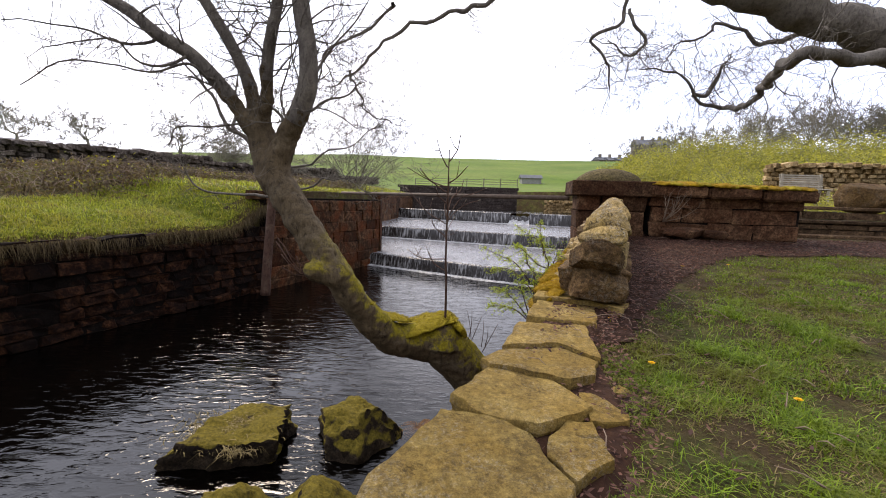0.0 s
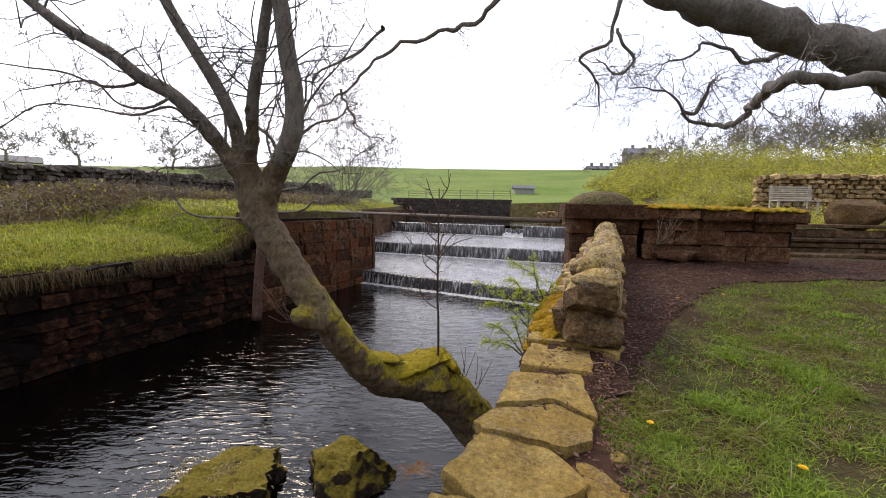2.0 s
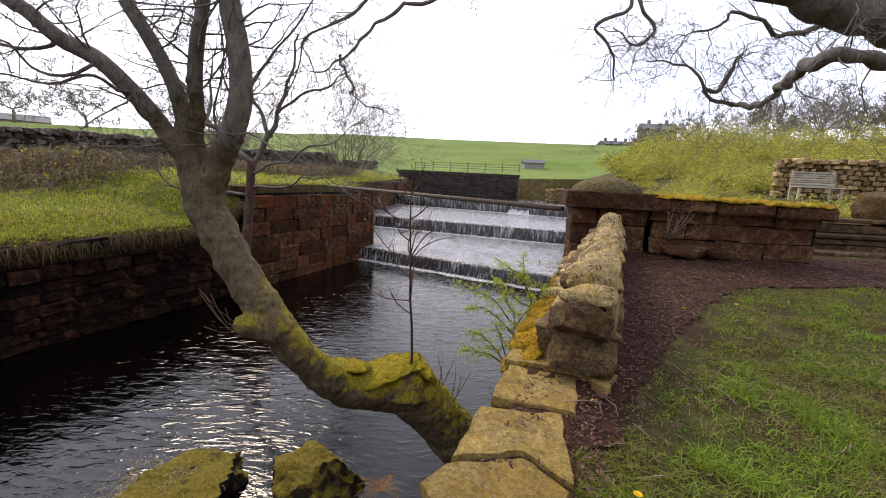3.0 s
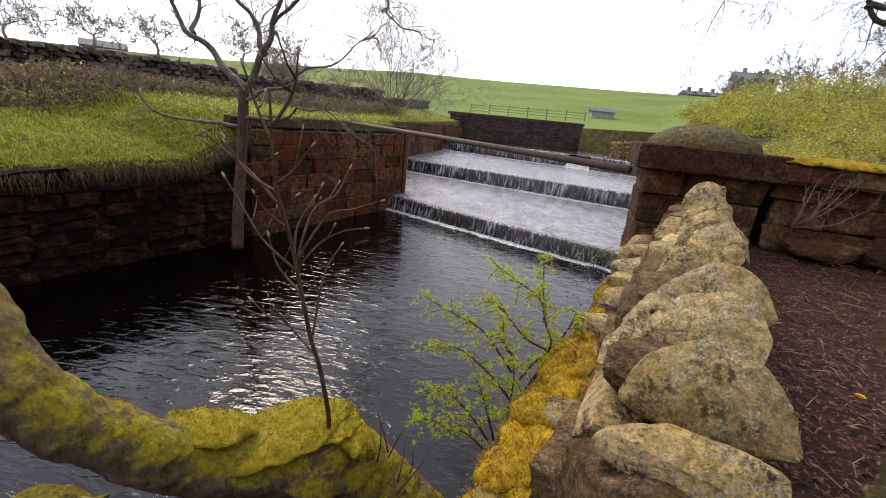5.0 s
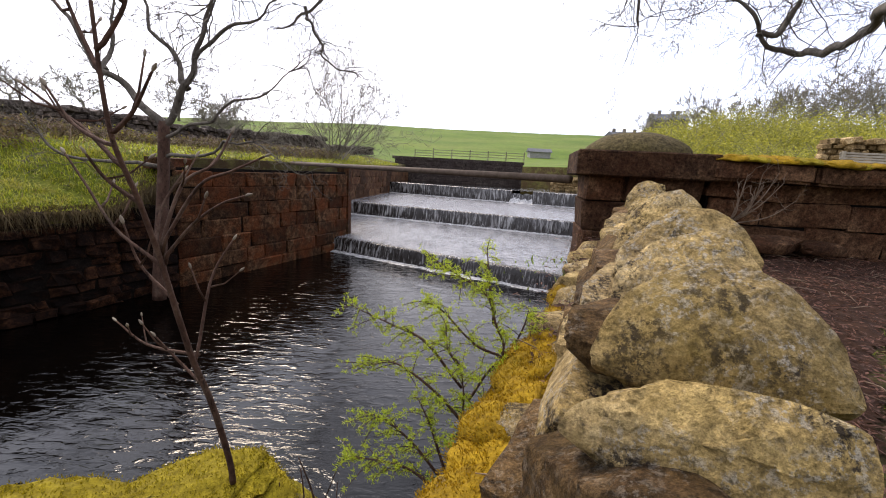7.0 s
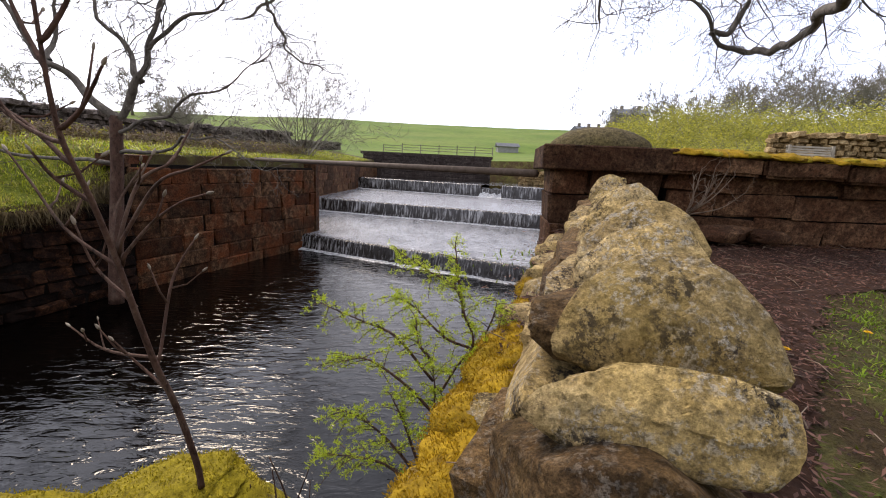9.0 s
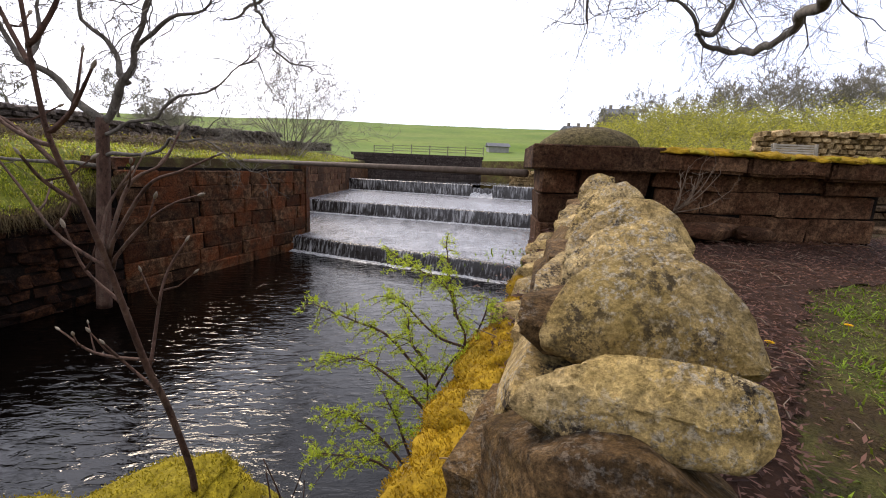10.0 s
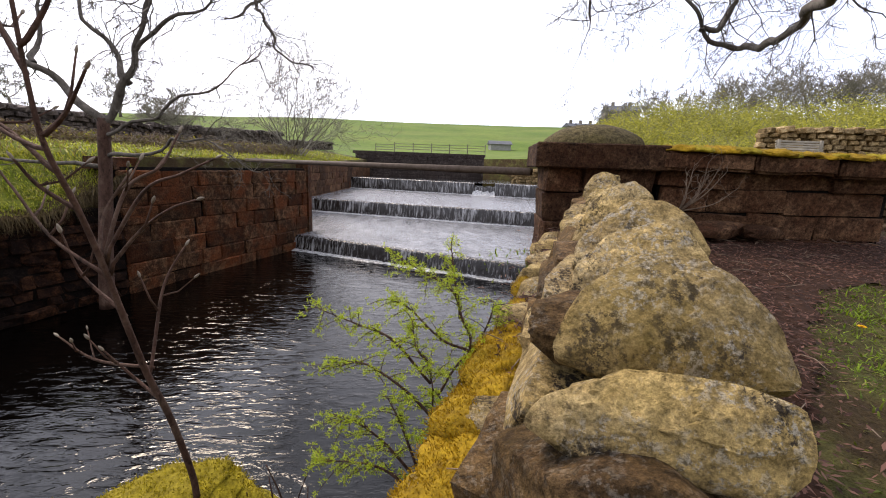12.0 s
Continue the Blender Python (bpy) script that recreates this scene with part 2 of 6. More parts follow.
def leaf_mat(name, low, high, rough=0.55, sheen=0.2, other=None):
    """Colour varies leaf by leaf, and in drifts; thin leaves let light through."""
    m = Mat(name, rough, sheen)
    c = m.ramp(m.island(), (0.0, low), (1.0, high))
    if other:
        c = m.blend(m.ramp(m.math("ADD", m.math("MULTIPLY", m.noise(1.3, 5, 0.7), 0.7), m.math("MULTIPLY", m.noise(4.5, 4, 0.7), 0.3)), (0.46, 0.0), (0.58, 0.85)), c, other)
    m.color(c)
    t = m.n.new("ShaderNodeBsdfTranslucent")
    add = m.set(m.n.new("ShaderNodeMixShader"), Fac=0.35)
    m.l.new(c, t.inputs["Color"])
    m.l.new(m.b.outputs["BSDF"], add.inputs[1])
    m.l.new(t.outputs["BSDF"], add.inputs[2])
    m.l.new(add.outputs["Shader"], m.n["Material Output"].inputs["Surface"])
    return m.m


def bark_mat(name, low, high, moss=0.0):
    """Fissured bark with pale and dark blotches; patchy moss on the upper sides low down where asked for."""
    m = Mat(name, 0.85, 0.2)
    grain = m.noise(9, 6, 0.7, m.scaled((2.2, 2.2, 0.9)))
    blotch, fine = m.noise(4.2, 7, 0.75, None, 0.5), m.noise(90, 4, 0.7)
    crack = m.ramp(m.noise(16, 6, 0.75, m.scaled((1.6, 1.6, 0.7)), 0.8), (0.36, 0.0), (0.44, 1.0))
    c = m.ramp(grain, (0.3, low), (0.7, high))
    c = m.blend(m.ramp(blotch, (0.52, 0.0), (0.62, 0.5)), c, mix(high, (0.26, 0.23, 0.17), 0.3))
    c = m.blend(1.0, c, m.blend(0.55, 1.0, crack), "MULTIPLY")
    c = m.blend(0.5, c, m.ramp(fine, (0.3, 0.22), (0.75, 0.82)), "OVERLAY")
    if moss:
        up = m.ramp(m.math("ADD", m.upward(), m.math("MULTIPLY", m.noise(7, 5, 0.7), 0.9)), (0.36, 0.0), (0.80, 1.0))
        lower = m.ramp(m.math("ADD", m.height(), m.math("MULTIPLY", m.noise(2.5, 4, 0.7), 0.9)), (0.75, 1.0), (1.55, 0.0))
        patch = m.ramp(m.noise(6.0, 7, 0.78), (0.42, 0.0), (0.52, 1.0))
        f = m.math("MULTIPLY", m.math("MULTIPLY", up, patch), lower)
        c = m.blend(f, c, m.ramp(m.noise(45, 4, 0.7), (0.3, (0.10, 0.082, 0.005)), (0.7, (0.32, 0.26, 0.014))))
    m.color(c)
    m.bump(grain, 0.8, 0.03).bump(crack, 0.6, 0.012).bump(fine, 0.7, 0.005)
    return m.m


# shelves are coloured pale for mirrored sky as well as for aerated water
SHELF = water_mat("shelf_water", 0.9, 1.0, 0.2, 0.36)
WATER, FOAM, FALL, TURF, PASTURE = water_mat("peaty_water", 0.24, 0.45), foam_mat(), fall_mat(), ground_mat(), pasture_mat()
BARK_MOSS = bark_mat("mossy_bark", (0.048, 0.034, 0.018), (0.135, 0.100, 0.056), moss=1.0)
BARK = bark_mat("grey_brown_bark", (0.075, 0.065, 0.055), (0.190, 0.168, 0.140))
BARK_FAR = plain_noise("far_bark", (0.17, 0.155, 0.125), (0.26, 0.24, 0.19))
BARK_RED = bark_mat("red_brown_bark", (0.050, 0.026, 0.018), (0.115, 0.065, 0.046))
MOSS = plain_noise("golden_moss", (0.13, 0.074, 0.004), (0.34, 0.215, 0.010), 26, 0.95, 0.02, 120)
EARTH = plain_noise("leaf_litter_earth", (0.020, 0.008, 0.004), (0.048, 0.021, 0.010), 14, 0.95, 0.03)
IRON = plain_noise("rusty_iron", (0.075, 0.052, 0.036), (0.14, 0.105, 0.08), 10, 0.7, 0.004)
GRASS = leaf_mat("grass_blades", (0.042, 0.085, 0.004), (0.22, 0.32, 0.020), other=(0.13, 0.125, 0.020))
LONGGRASS = leaf_mat("long_grass", (0.11, 0.17, 0.008), (0.48, 0.51, 0.038), other=(0.34, 0.31, 0.036))
MOSSGREEN = plain_noise("green_moss", (0.12, 0.09, 0.005), (0.30, 0.235, 0.014), 26, 0.95, 0.02, 120)
STRAW = leaf_mat("dry_grass", (0.13, 0.095, 0.035), (0.30, 0.235, 0.095))
FRESH = leaf_mat("fresh_leaves", (0.26, 0.36, 0.012), (0.55, 0.62, 0.045))
SCRUB = leaf_mat("spring_scrub", (0.19, 0.19, 0.015), (0.52, 0.48, 0.04), other=(0.10, 0.115, 0.016))
DEAD = leaf_mat("dead_leaves", (0.022, 0.009, 0.006), (0.20, 0.100, 0.070))
BRAMBLE = leaf_mat("bramble_stems", (0.050, 0.032, 0.024), (0.26, 0.19, 0.13))
BRAMBLELEAF = leaf_mat("withered_leaves", (0.045, 0.028, 0.014), (0.20, 0.145, 0.070), other=(0.13, 0.12, 0.035))
GOLD = leaf_mat("dandelion_gold", (0.70, 0.42, 0.008), (0.85, 0.55, 0.012))


# ---- mesh helpers ----
def link(name, me, material, parent=None, label=""):
    if material:
        me.materials.append(material)
    ob = new(name, me)
    if parent:
        ob.parent = parent
    if label:
        ob["label"] = label
    return ob


def smooth(me, on=True):
    me.polygons.foreach_set("use_smooth", [on] * len(me.polygons))


def part(name, bm, material, parent=None, label="", soft=True, crisp=0):
    """Links a bmesh as one object under a thing or a part; crisp is the angle past which edges stay sharp."""
    me = bpy.data.meshes.new(name)
    bm.to_mesh(me)
    bm.free()
    smooth(me, soft)
    if crisp:
        me.set_sharp_from_angle(angle=radians(crisp))
    return link(name, me, material, parent, label)


def made(name, verts, faces, material, parent=None, label="", soft=True):
    me = bpy.data.meshes.new(name)
    me.from_pydata([tuple(v) for v in verts], [], faces)
    smooth(me, soft)
    return link(name, me, material, parent, label)


def thing(name, label, category, at=(0, 0, 0), group="", kind=""):
    """An Empty that holds a thing's parts."""
    ob = new(name)
    ob.empty_display_size = 0.1
    ob.location = at
    return tagged(ob, label, category, group, kind)


class Tubes:
    """Tapered round tubes along lines, gathered into one mesh."""

    def __init__(self):
        self.v, self.f = [], []

    def add(self, pts, radii, sides=6, rough=0.0, close=True):
        pts = [Vector(p) for p in pts]
        base, side = len(self.v), None
        for i, p in enumerate(pts):
            d = (pts[min(i + 1, len(pts) - 1)] - pts[max(i - 1, 0)])
            if d.length < 1e-6:
                d = Vector((0, 0, 1))
            d.normalize()
            if side is None:
                side = d.orthogonal().normalized()
            side = (side - d * side.dot(d)).normalized()
            other = d.cross(side)
            for k in range(sides):
                a = 2 * math.pi * k / sides
                n = side * math.cos(a) + other * math.sin(a)
                r = radii[i]
                if rough:
                    r *= 1 + rough * (noise.noise((p + n * r) * 5.0) + 0.5 * noise.noise((p + n * r) * 14.0))
                self.v.append(p + n * r)
        for i in range(len(pts) - 1):
            for k in range(sides):
                a, b = base + i * sides + k, base + i * sides + (k + 1) % sides
                self.f.append((a, b, b + sides, a + sides))
        if close:
            self.f.append(tuple(base + k for k in range(sides))[::-1])
            self.f.append(tuple(base + (len(pts) - 1) * sides + k for k in range(sides)))
        return self

    def link(self, name, material, parent=None, label=""):
        return made(name, self.v, self.f, material, parent, label)


def spline(pts, per=6):
    """A smooth line through a few points (Catmull-Rom)."""
    p = [Vector(q) for q in pts]
    p = [p[0] * 2 - p[1]] + p + [p[-1] * 2 - p[-2]]
    out = []
    for i in range(1, len(p) - 2):
        a, b, c, d = p[i - 1], p[i], p[i + 1], p[i + 2]
        for k in range(per):
            t = k / per
            out.append(0.5 * (2 * b + (c - a) * t + (2 * a - 5 * b + 4 * c - d) * t * t + (3 * b - a - 3 * c + d) * t ** 3))
    out.append(p[-2])
    return out


def lerp(t, *knots):
    """Piecewise straight function through (t, value) knots."""
    if t <= knots[0][0]:
        return knots[0][1]
    for (a, u), (b, v) in zip(knots, knots[1:]):
        if t <= b:
            s = (t - a) / (b - a)
            return u + (v - u) * s
    return knots[-1][1]


def stone_bm(size, seed, cuts=7, box=0.45, bump=0.05, level=3):
    """A quarried stone: a squarish ball, shorn flat by a few planes and roughened."""
    rnd = random.Random(seed)
    bm = bmesh.new()
    bmesh.ops.create_icosphere(bm, subdivisions=level, radius=1.0)
    planes = []
    for _ in range(cuts):
        n = Vector((rnd.gauss(0, 1), rnd.gauss(0, 1), rnd.gauss(0, 1))).normalized()
        planes.append((n, rnd.uniform(0.72, 0.95)))
    off = Vector((seed * 3.7, seed * 1.3, 0))
    for v in bm.verts:
        c = v.co.copy()
        k = max(abs(c.x), abs(c.y), abs(c.z))
        c = c.lerp(c / k, box)
        for n, d in planes:
            s = c.dot(n) - d
            if s > 0:
                c -= n * s
        c *= 1 + bump * (noise.noise(c * 1.6 + off) * 1.2 + noise.noise(c * 4.5 + off) * 0.7 + noise.noise(c * 11 + off) * 0.3)
        v.co = Vector((c.x * size[0] / 2, c.y * size[1] / 2, c.z * size[2] / 2))
    return bm


def block_mesh(name, seed, material, jitter=0.045, chip=0.09):
    """A cheap unit stone, 1 x 1 x 1, with chipped corners: 44 triangles or so."""
    rnd = random.Random(seed)
    bm = bmesh.new()
    bmesh.ops.create_cube(bm, size=1.0)
    bmesh.ops.bevel(bm, geom=bm.edges[:], offset=chip, segments=1, affect="EDGES")
    for v in bm.verts:
        v.co += Vector((rnd.uniform(-1, 1), rnd.uniform(-1, 1), rnd.uniform(-1, 1))) * jitter
    me = bpy.data.meshes.new(name)
    bm.to_mesh(me)
    bm.free()
    smooth(me, False)
    me.materials.append(material)
    return me


def slab_bm(poly, top, thick, seed, slope=0.0):
    """A flat stone with a broken outline: worn upper edge, rough sides."""
    rnd = random.Random(seed)
    ring = []
    n = len(poly)
    for i in range(n):
        a, b = Vector(poly[i]), Vector(poly[(i + 1) % n])
        steps = max(2, int((b - a).length / 0.05))
        for k in range(steps):
            p = a.lerp(b, k / steps)
            w = (b - a).orthogonal().normalized() * rnd.uniform(-0.010, 0.010)
            ring.append(p + w)
    c = sum(ring, Vector((0, 0))) / len(ring)
    bm = bmesh.new()
    rows = []
    for f, dz in ((0.95, -thick), (1.03, -thick * 0.85), (1.045, -thick * 0.62), (1.005, -thick * 0.58), (1.012, -thick * 0.36), (1.035, -thick * 0.32), (1.03, -0.007), (1.018, 0.0), (0.75, 0.002), (0.5, 0.001), (0.25, 0.0)):
        row = []
        for p in ring:
            q = c + (p - c) * f
            h = 0.010 * noise.noise(Vector((q.x * 5, q.y * 5, seed))) + 0.005 * noise.noise(Vector((q.x * 17, q.y * 17, seed)))
            if dz < -0.006:
                j = 0.012 * noise.noise(Vector((q.x * 14, q.y * 14, dz * 25 + seed)))
                q = q + (q - c).normalized() * j
            row.append(bm.verts.new((q.x, q.y, top + dz + (h if dz > -0.05 else 0) + slope * (q.y - c.y))))
        rows.append(row)
    m = len(ring)
    for r in range(len(rows) - 1):
        for k in range(m):
            bm.faces.new((rows[r][k], rows[r][(k + 1) % m], rows[r + 1][(k + 1) % m], rows[r + 1][k]))
    mid = bm.verts.new((c.x, c.y, top))
    for k in range(m):
        bm.faces.new((rows[-1][k], rows[-1][(k + 1) % m], mid))
    bm.faces.new(rows[0][::-1])
    bm.normal_update()
    return bm

# ---- plan ----
POOL, STEP3, STEP2, STEP1 = -1.50, -1.09, -0.55, 0.13      # levels of the water, from below upwards


def left_x(y):
    """Where the channel's left wall stands."""
    return -2.74 + 0.39 * (y - 14.3) if y < 15.2 else lerp(y, (15.2, -4.3), (36, -2.9))


def right_x(y):
    return lerp(y, (-60, -21.0), (1.2, -0.14), (2.24, 0.28), (2.86, 0.62), (3.4, 0.83), (6.4, 1.98), (11.5, 3.45), (36, 11.2), (60, 18.6))


def far_hill(x, y):
    r = math.hypot(x, y)
    side = math.degrees(math.atan2(x, max(y, 0.01)))
    field = lerp(r, (0, 0.0), (36, 1.6), (60, 3.0), (100, 8.6), (135, 13.6), (165, 16.2), (220, 16.8), (700, 4), (3000, -10))
    bank = lerp(r, (0, 0.0), (9, 0.6), (14, 0.9), (21, 1.2), (26, 1.9), (34, 3.4), (46, 5.2), (80, 8.2), (135, 13.0), (165, 15.2), (220, 15.8), (700, 4), (3000, -10))
    k = lerp(side, (15, 0.0), (30, 1.0), (120, 1.0))
    k = k * k * (3 - 2 * k)
    field *= lerp(side, (-75, 0.48), (-45, 0.68), (-28, 0.84), (-12, 1.0))
    return field * (1 - k) + bank * k + 0.3 * min(1, r / 60) * noise.noise(Vector((x * 0.05, y * 0.05, 0)))


def lawn_z(x, y):
    z = lerp(y, (-20, -0.1), (1.2, -0.02), (2.0, 0.02), (2.9, 0.13), (4.0, 0.26), (5.7, 0.36), (7.2, 0.45), (9, 0.62), (12, 0.8), (16, 1.0))
    z -= 0.055 * lerp(path_edge(y) - x, (-0.14, 0.0), (0.12, 1.0)) * lerp(y, (0.6, 0), (0.9, 1), (3.3, 1), (3.6, 0))
    return z + 0.02 * noise.noise(Vector((x * 1.3, y * 1.3, 0))) + 0.008 * noise.noise(Vector((x * 6, y * 6, 3)))


def path_edge(y):
    """Where the row of flagstones gives way to turf."""
    return lerp(y, (0.9, 0.46), (1.3, 0.58), (1.45, 0.74), (1.7, 0.88), (1.95, 0.92), (2.2, 0.95), (2.7, 1.06), (3.1, 1.30), (3.5, 1.4))


def ground_z(x, y):
    r = math.hypot(x, y)
    d = left_x(y) - x
    if d > 0:
        low = lerp(d, (0, 0.02), (0.35, 0.16), (1.0, 0.36), (2.0, 0.56), (3.5, 0.74), (5.5, 0.92), (7.5, 0.98), (12, 1.0))
        high = lerp(d, (0, 0.92), (0.5, 1.0), (3.0, 1.15), (6.0, 1.3), (9, 1.35))
        k = lerp(y, (9.3, 0.0), (10.8, 1.0))
        z = low + (high - low) * k + 0.035 * max(0, min(y, 45) - 15) * min(1, d / 4) + 0.06 * noise.noise(Vector((x * 0.9, y * 0.9, 1)))
    else:
        z = lawn_z(x, y) + 0.12 * lerp(y, (9, 0), (20, 1))
    k = lerp(r, (22, 0.0), (55, 1.0))
    if d <= 0 and y > 7:
        k = max(k, lerp(r, (11, 0), (20, 1.0)))
    return z + (far_hill(x, y) - z) * k


def stretch(*runs):
    out = []
    for a, b, step in runs:
        n = max(1, round((b - a) / step))
        out += [a + (b - a) * i / n for i in range(n)]
    return out + [runs[-1][1]]


def build_ground():
    """One sheet to the horizon, with the channel sunk into it."""
    ys = stretch((-2500, -300, 500), (-300, -40, 60), (-40, -4, 4), (-4, 0, 0.5), (0, 7, 0.1), (7, 20, 0.35), (20, 46, 1.5), (46, 220, 6), (220, 700, 60), (700, 3000, 400))
    offs = stretch((0.22, 4, 0.12), (4, 12, 0.5), (12, 40, 2), (40, 220, 10), (220, 700, 80), (700, 3000, 500))
    verts, faces, width = [], [], 0
    for y in ys:
        yy = min(max(y, -60), 60)
        l, r = left_x(yy), right_x(yy)
        sunk = -40 < y < 36.3
        back = lerp(y, (-9, 0.3), (0.9, 0.12), (3.0, 0.2), (3.6, 0.24), (6.2, 0.3), (6.4, 0.3))
        row = [(l - o, ground_z(l - o, y)) for o in reversed(offs)]
        row += [(l - 0.2, -2.4 if sunk else ground_z(l - 0.2, y)), (r + back - 0.02, -2.4 if sunk else ground_z(r, y))]
        row += [(r + back + o - 0.22, ground_z(r + back + o - 0.22, y)) for o in offs]
        width = len(row)
        verts += [(x, y, z) for x, z in row]
    for i in range(len(ys) - 1):
        for k in range(width - 1):
            a = i * width + k
            faces.append((a, a + 1, a + 1 + width, a + width))
    ob = made("ground", verts, faces, TURF)
    ob.data.materials.append(PASTURE)
    ob.data.materials.append(bank_mat())
    for p in ob.data.polygons:
        c = p.center
        if c.y > 37 + 1.5 * noise.noise(Vector((c.x * 0.3, 0, 0))) or (c.x < -12.5 and c.y > 4) or (c.x > 0 and math.hypot(c.x, c.y) > 60):
            p.material_index = 1
        elif 0 < c.y < 36 and (0 if c.y < 9.8 else 0.75) < left_x(c.y) - c.x < lerp(c.y, (4, 1.7), (7, 2.2), (10, 3.4)) + 0.8 * noise.noise(Vector((c.y * 0.6, 0, 3))):
            p.material_index = 2
    return tagged(ob, "green and straw-coloured turf rising to far hill pasture", "ground", kind="structure")


build_ground()


def build_water(name, near, far, z, label, material=None):
    """A level of water between two lines across the channel, each from left to right."""
    verts, faces = [], []
    n, m = 26, 26
    for i in range(n + 1):
        for k in range(m + 1):
            a = Vector(near[0]).lerp(Vector(near[1]), k / m)
            b = Vector(far[0]).lerp(Vector(far[1]), k / m)
            p = a.lerp(b, i / n)
            verts.append((p.x, p.y, z))
    for i in range(n):
        for k in range(m):
            a = i * (m + 1) + k
            faces.append((a, a + 1, a + m + 2, a + m + 1))
    return tagged(made(name, verts, faces, material or WATER), label, "water", kind="structure")


CREST3 = ((-2.9, 14.88), (3.45, 11.45))
CREST2 = ((-4.6, 21.3), (5.9, 17.35))
CREST1 = ((-4.2, 29.9), (8.3, 24.3))
build_water("water", ((-13.0, -14.0), (-3.2, -14.0)), ((-13.0, -13.5), (-3.2, -13.5)), POOL - 0.6, "dark far stretch of the stream")
build_water("water", ((-15.0, -15.0), (-4.6, -15.0)), ((-2.5, 14.75), (3.4, 11.5)), POOL, "dark rippled peaty pool reflecting the bright sky")
build_water("water", CREST3, ((-4.5, 21.45), (5.9, 17.5)), STEP3, "pale rippled shelf of shallow stream water", SHELF)
build_water("water", CREST2, ((-4.0, 29.95), (8.3, 24.4)), STEP2, "pale rippled shelf of shallow stream water", SHELF)
build_water("water", CREST1, ((-4.0, 36.5), (11.0, 36.5)), STEP1, "still water held behind the top weir")


def build_weir(line, top, foot, gap=None):
    """A stone sill across the channel with water running thinly over it and foaming at its foot."""
    weir = thing("weir_step", "low stone weir with thin streaked water falling over it", "weir", group="steps of the weir")
    a, b = Vector(line[0]), Vector(line[1])
    along = (b - a).normalized()
    front = Vector((along.y, -along.x))
    spans = [(0.0, 1.0, 0.0)] if gap is None else [(0.0, gap[0], 0.0), (gap[0], gap[1], -0.2), (gap[1], 1.0, 0.02)]
    rnd = random.Random(int(top * 100) + 500)
    verts, faces = [], []
    for s0, s1, dz in spans:
        bm = bmesh.new()
        p, q = a.lerp(b, s0), a.lerp(b, s1)
        for w, z in ((0.0, foot - 0.5), (0.0, top + dz - 0.03), (-0.7, top + dz - 0.03), (-0.7, foot - 0.5)):
            for e in (p, q):
                c = e + front * w
                bm.verts.new((c.x, c.y, z))
        bm.verts.ensure_lookup_table()
        v = bm.verts
        for i in range(3):
            bm.faces.new((v[2 * i], v[2 * i + 1], v[2 * i + 3], v[2 * i + 2]))
        part("sill", bm, DARKSTONE, weir)
        n = max(4, int((q - p).length / 0.07))
        base = len(verts)
        for i in range(n + 1):
            c = p.lerp(q, i / n)
            j = 0.02 * noise.noise(Vector((c.x * 7, c.y * 7, top))) + rnd.uniform(-0.008, 0.008)
            for w, z in ((-0.10, top + dz + 0.004), (0.02 + j, top + dz - 0.004), (0.06 + j, top + dz - 0.06), (0.10 + 1.5 * j, foot + 0.12), (0.14 + 2 * j, foot + 0.0)):
                g = c + front * w
                verts.append((g.x, g.y, z))
        for i in range(n):
            for k in range(4):
                o = base + i * 5 + k
                faces.append((o, o + 5, o + 6, o + 1))
    made("falling_water", verts, faces, FALL, weir, "thin streaked sheet of water")
    if gap:      # the stream gushes through the notch and spreads at its foot
        verts, faces = [], []
        for i in range(25):
            c = a.lerp(b, gap[0] + (gap[1] - gap[0]) * i / 24)
            for k in range(13):
                g = c + front * (-0.4 + 1.0 * k / 12) + along * (0.18 * (i / 12 - 1) * max(0, k - 5) / 7)
                z = top - 0.12 if k < 4 else lerp(k, (4, top - 0.14), (8, foot + 0.10), (12, foot + 0.01))
                verts.append((g.x, g.y, z - 0.06 + 0.12 * noise.noise(Vector((g.x * 4, g.y * 4, 3)))))
        for i in range(24):
            for k in range(12):
                o = i * 13 + k
                faces.append((o, o + 13, o + 14, o + 1))
        made("gush", verts, faces, FOAM, weir, "white water gushing through the notch")
    verts, faces = [], []
    n = int((b - a).length / 0.06)
    for i in range(n + 1):
        c = a.lerp(b, i / n)
        w = 0.22 + 0.16 * noise.noise(Vector((c.x * 2.1, c.y * 2.1, 7))) + 0.10 * noise.noise(Vector((c.x * 9, c.y * 9, 2)))
        for k in range(5):
            g = c + front * (0.08 + max(0.06, w) * k / 4)
            h = 0.035 * math.sin(math.pi * min(1, (k + 1) / 4.2)) + 0.02 * noise.noise(Vector((g.x * 12, g.y * 12, 0)))
            verts.append((g.x, g.y, foot + (h if k < 4 else -0.01)))
    for i in range(n):
        for k in range(4):
            o = i * 5 + k
            faces.append((o, o + 5, o + 6, o + 1))
    made("foam", verts, faces, FOAM, weir, "white foam along the foot")
    return weir


build_weir(CREST3, STEP3, POOL)
build_weir(CREST2, STEP2, STEP3)
build_weir(CREST1, STEP1, STEP2, gap=(0.66, 0.745))


# ---- walls of stone ----
def frame_along(a, b):
    """Pose whose x runs from a to b on the ground, z up."""
    d = (Vector(b) - Vector(a)).normalized()
    m = Matrix(((d.x, -d.y, 0, a[0]), (d.y, d.x, 0, a[1]), (0, 0, 1, 0), (0, 0, 0, 1)))
    return m, (Vector(b) - Vector(a)).length


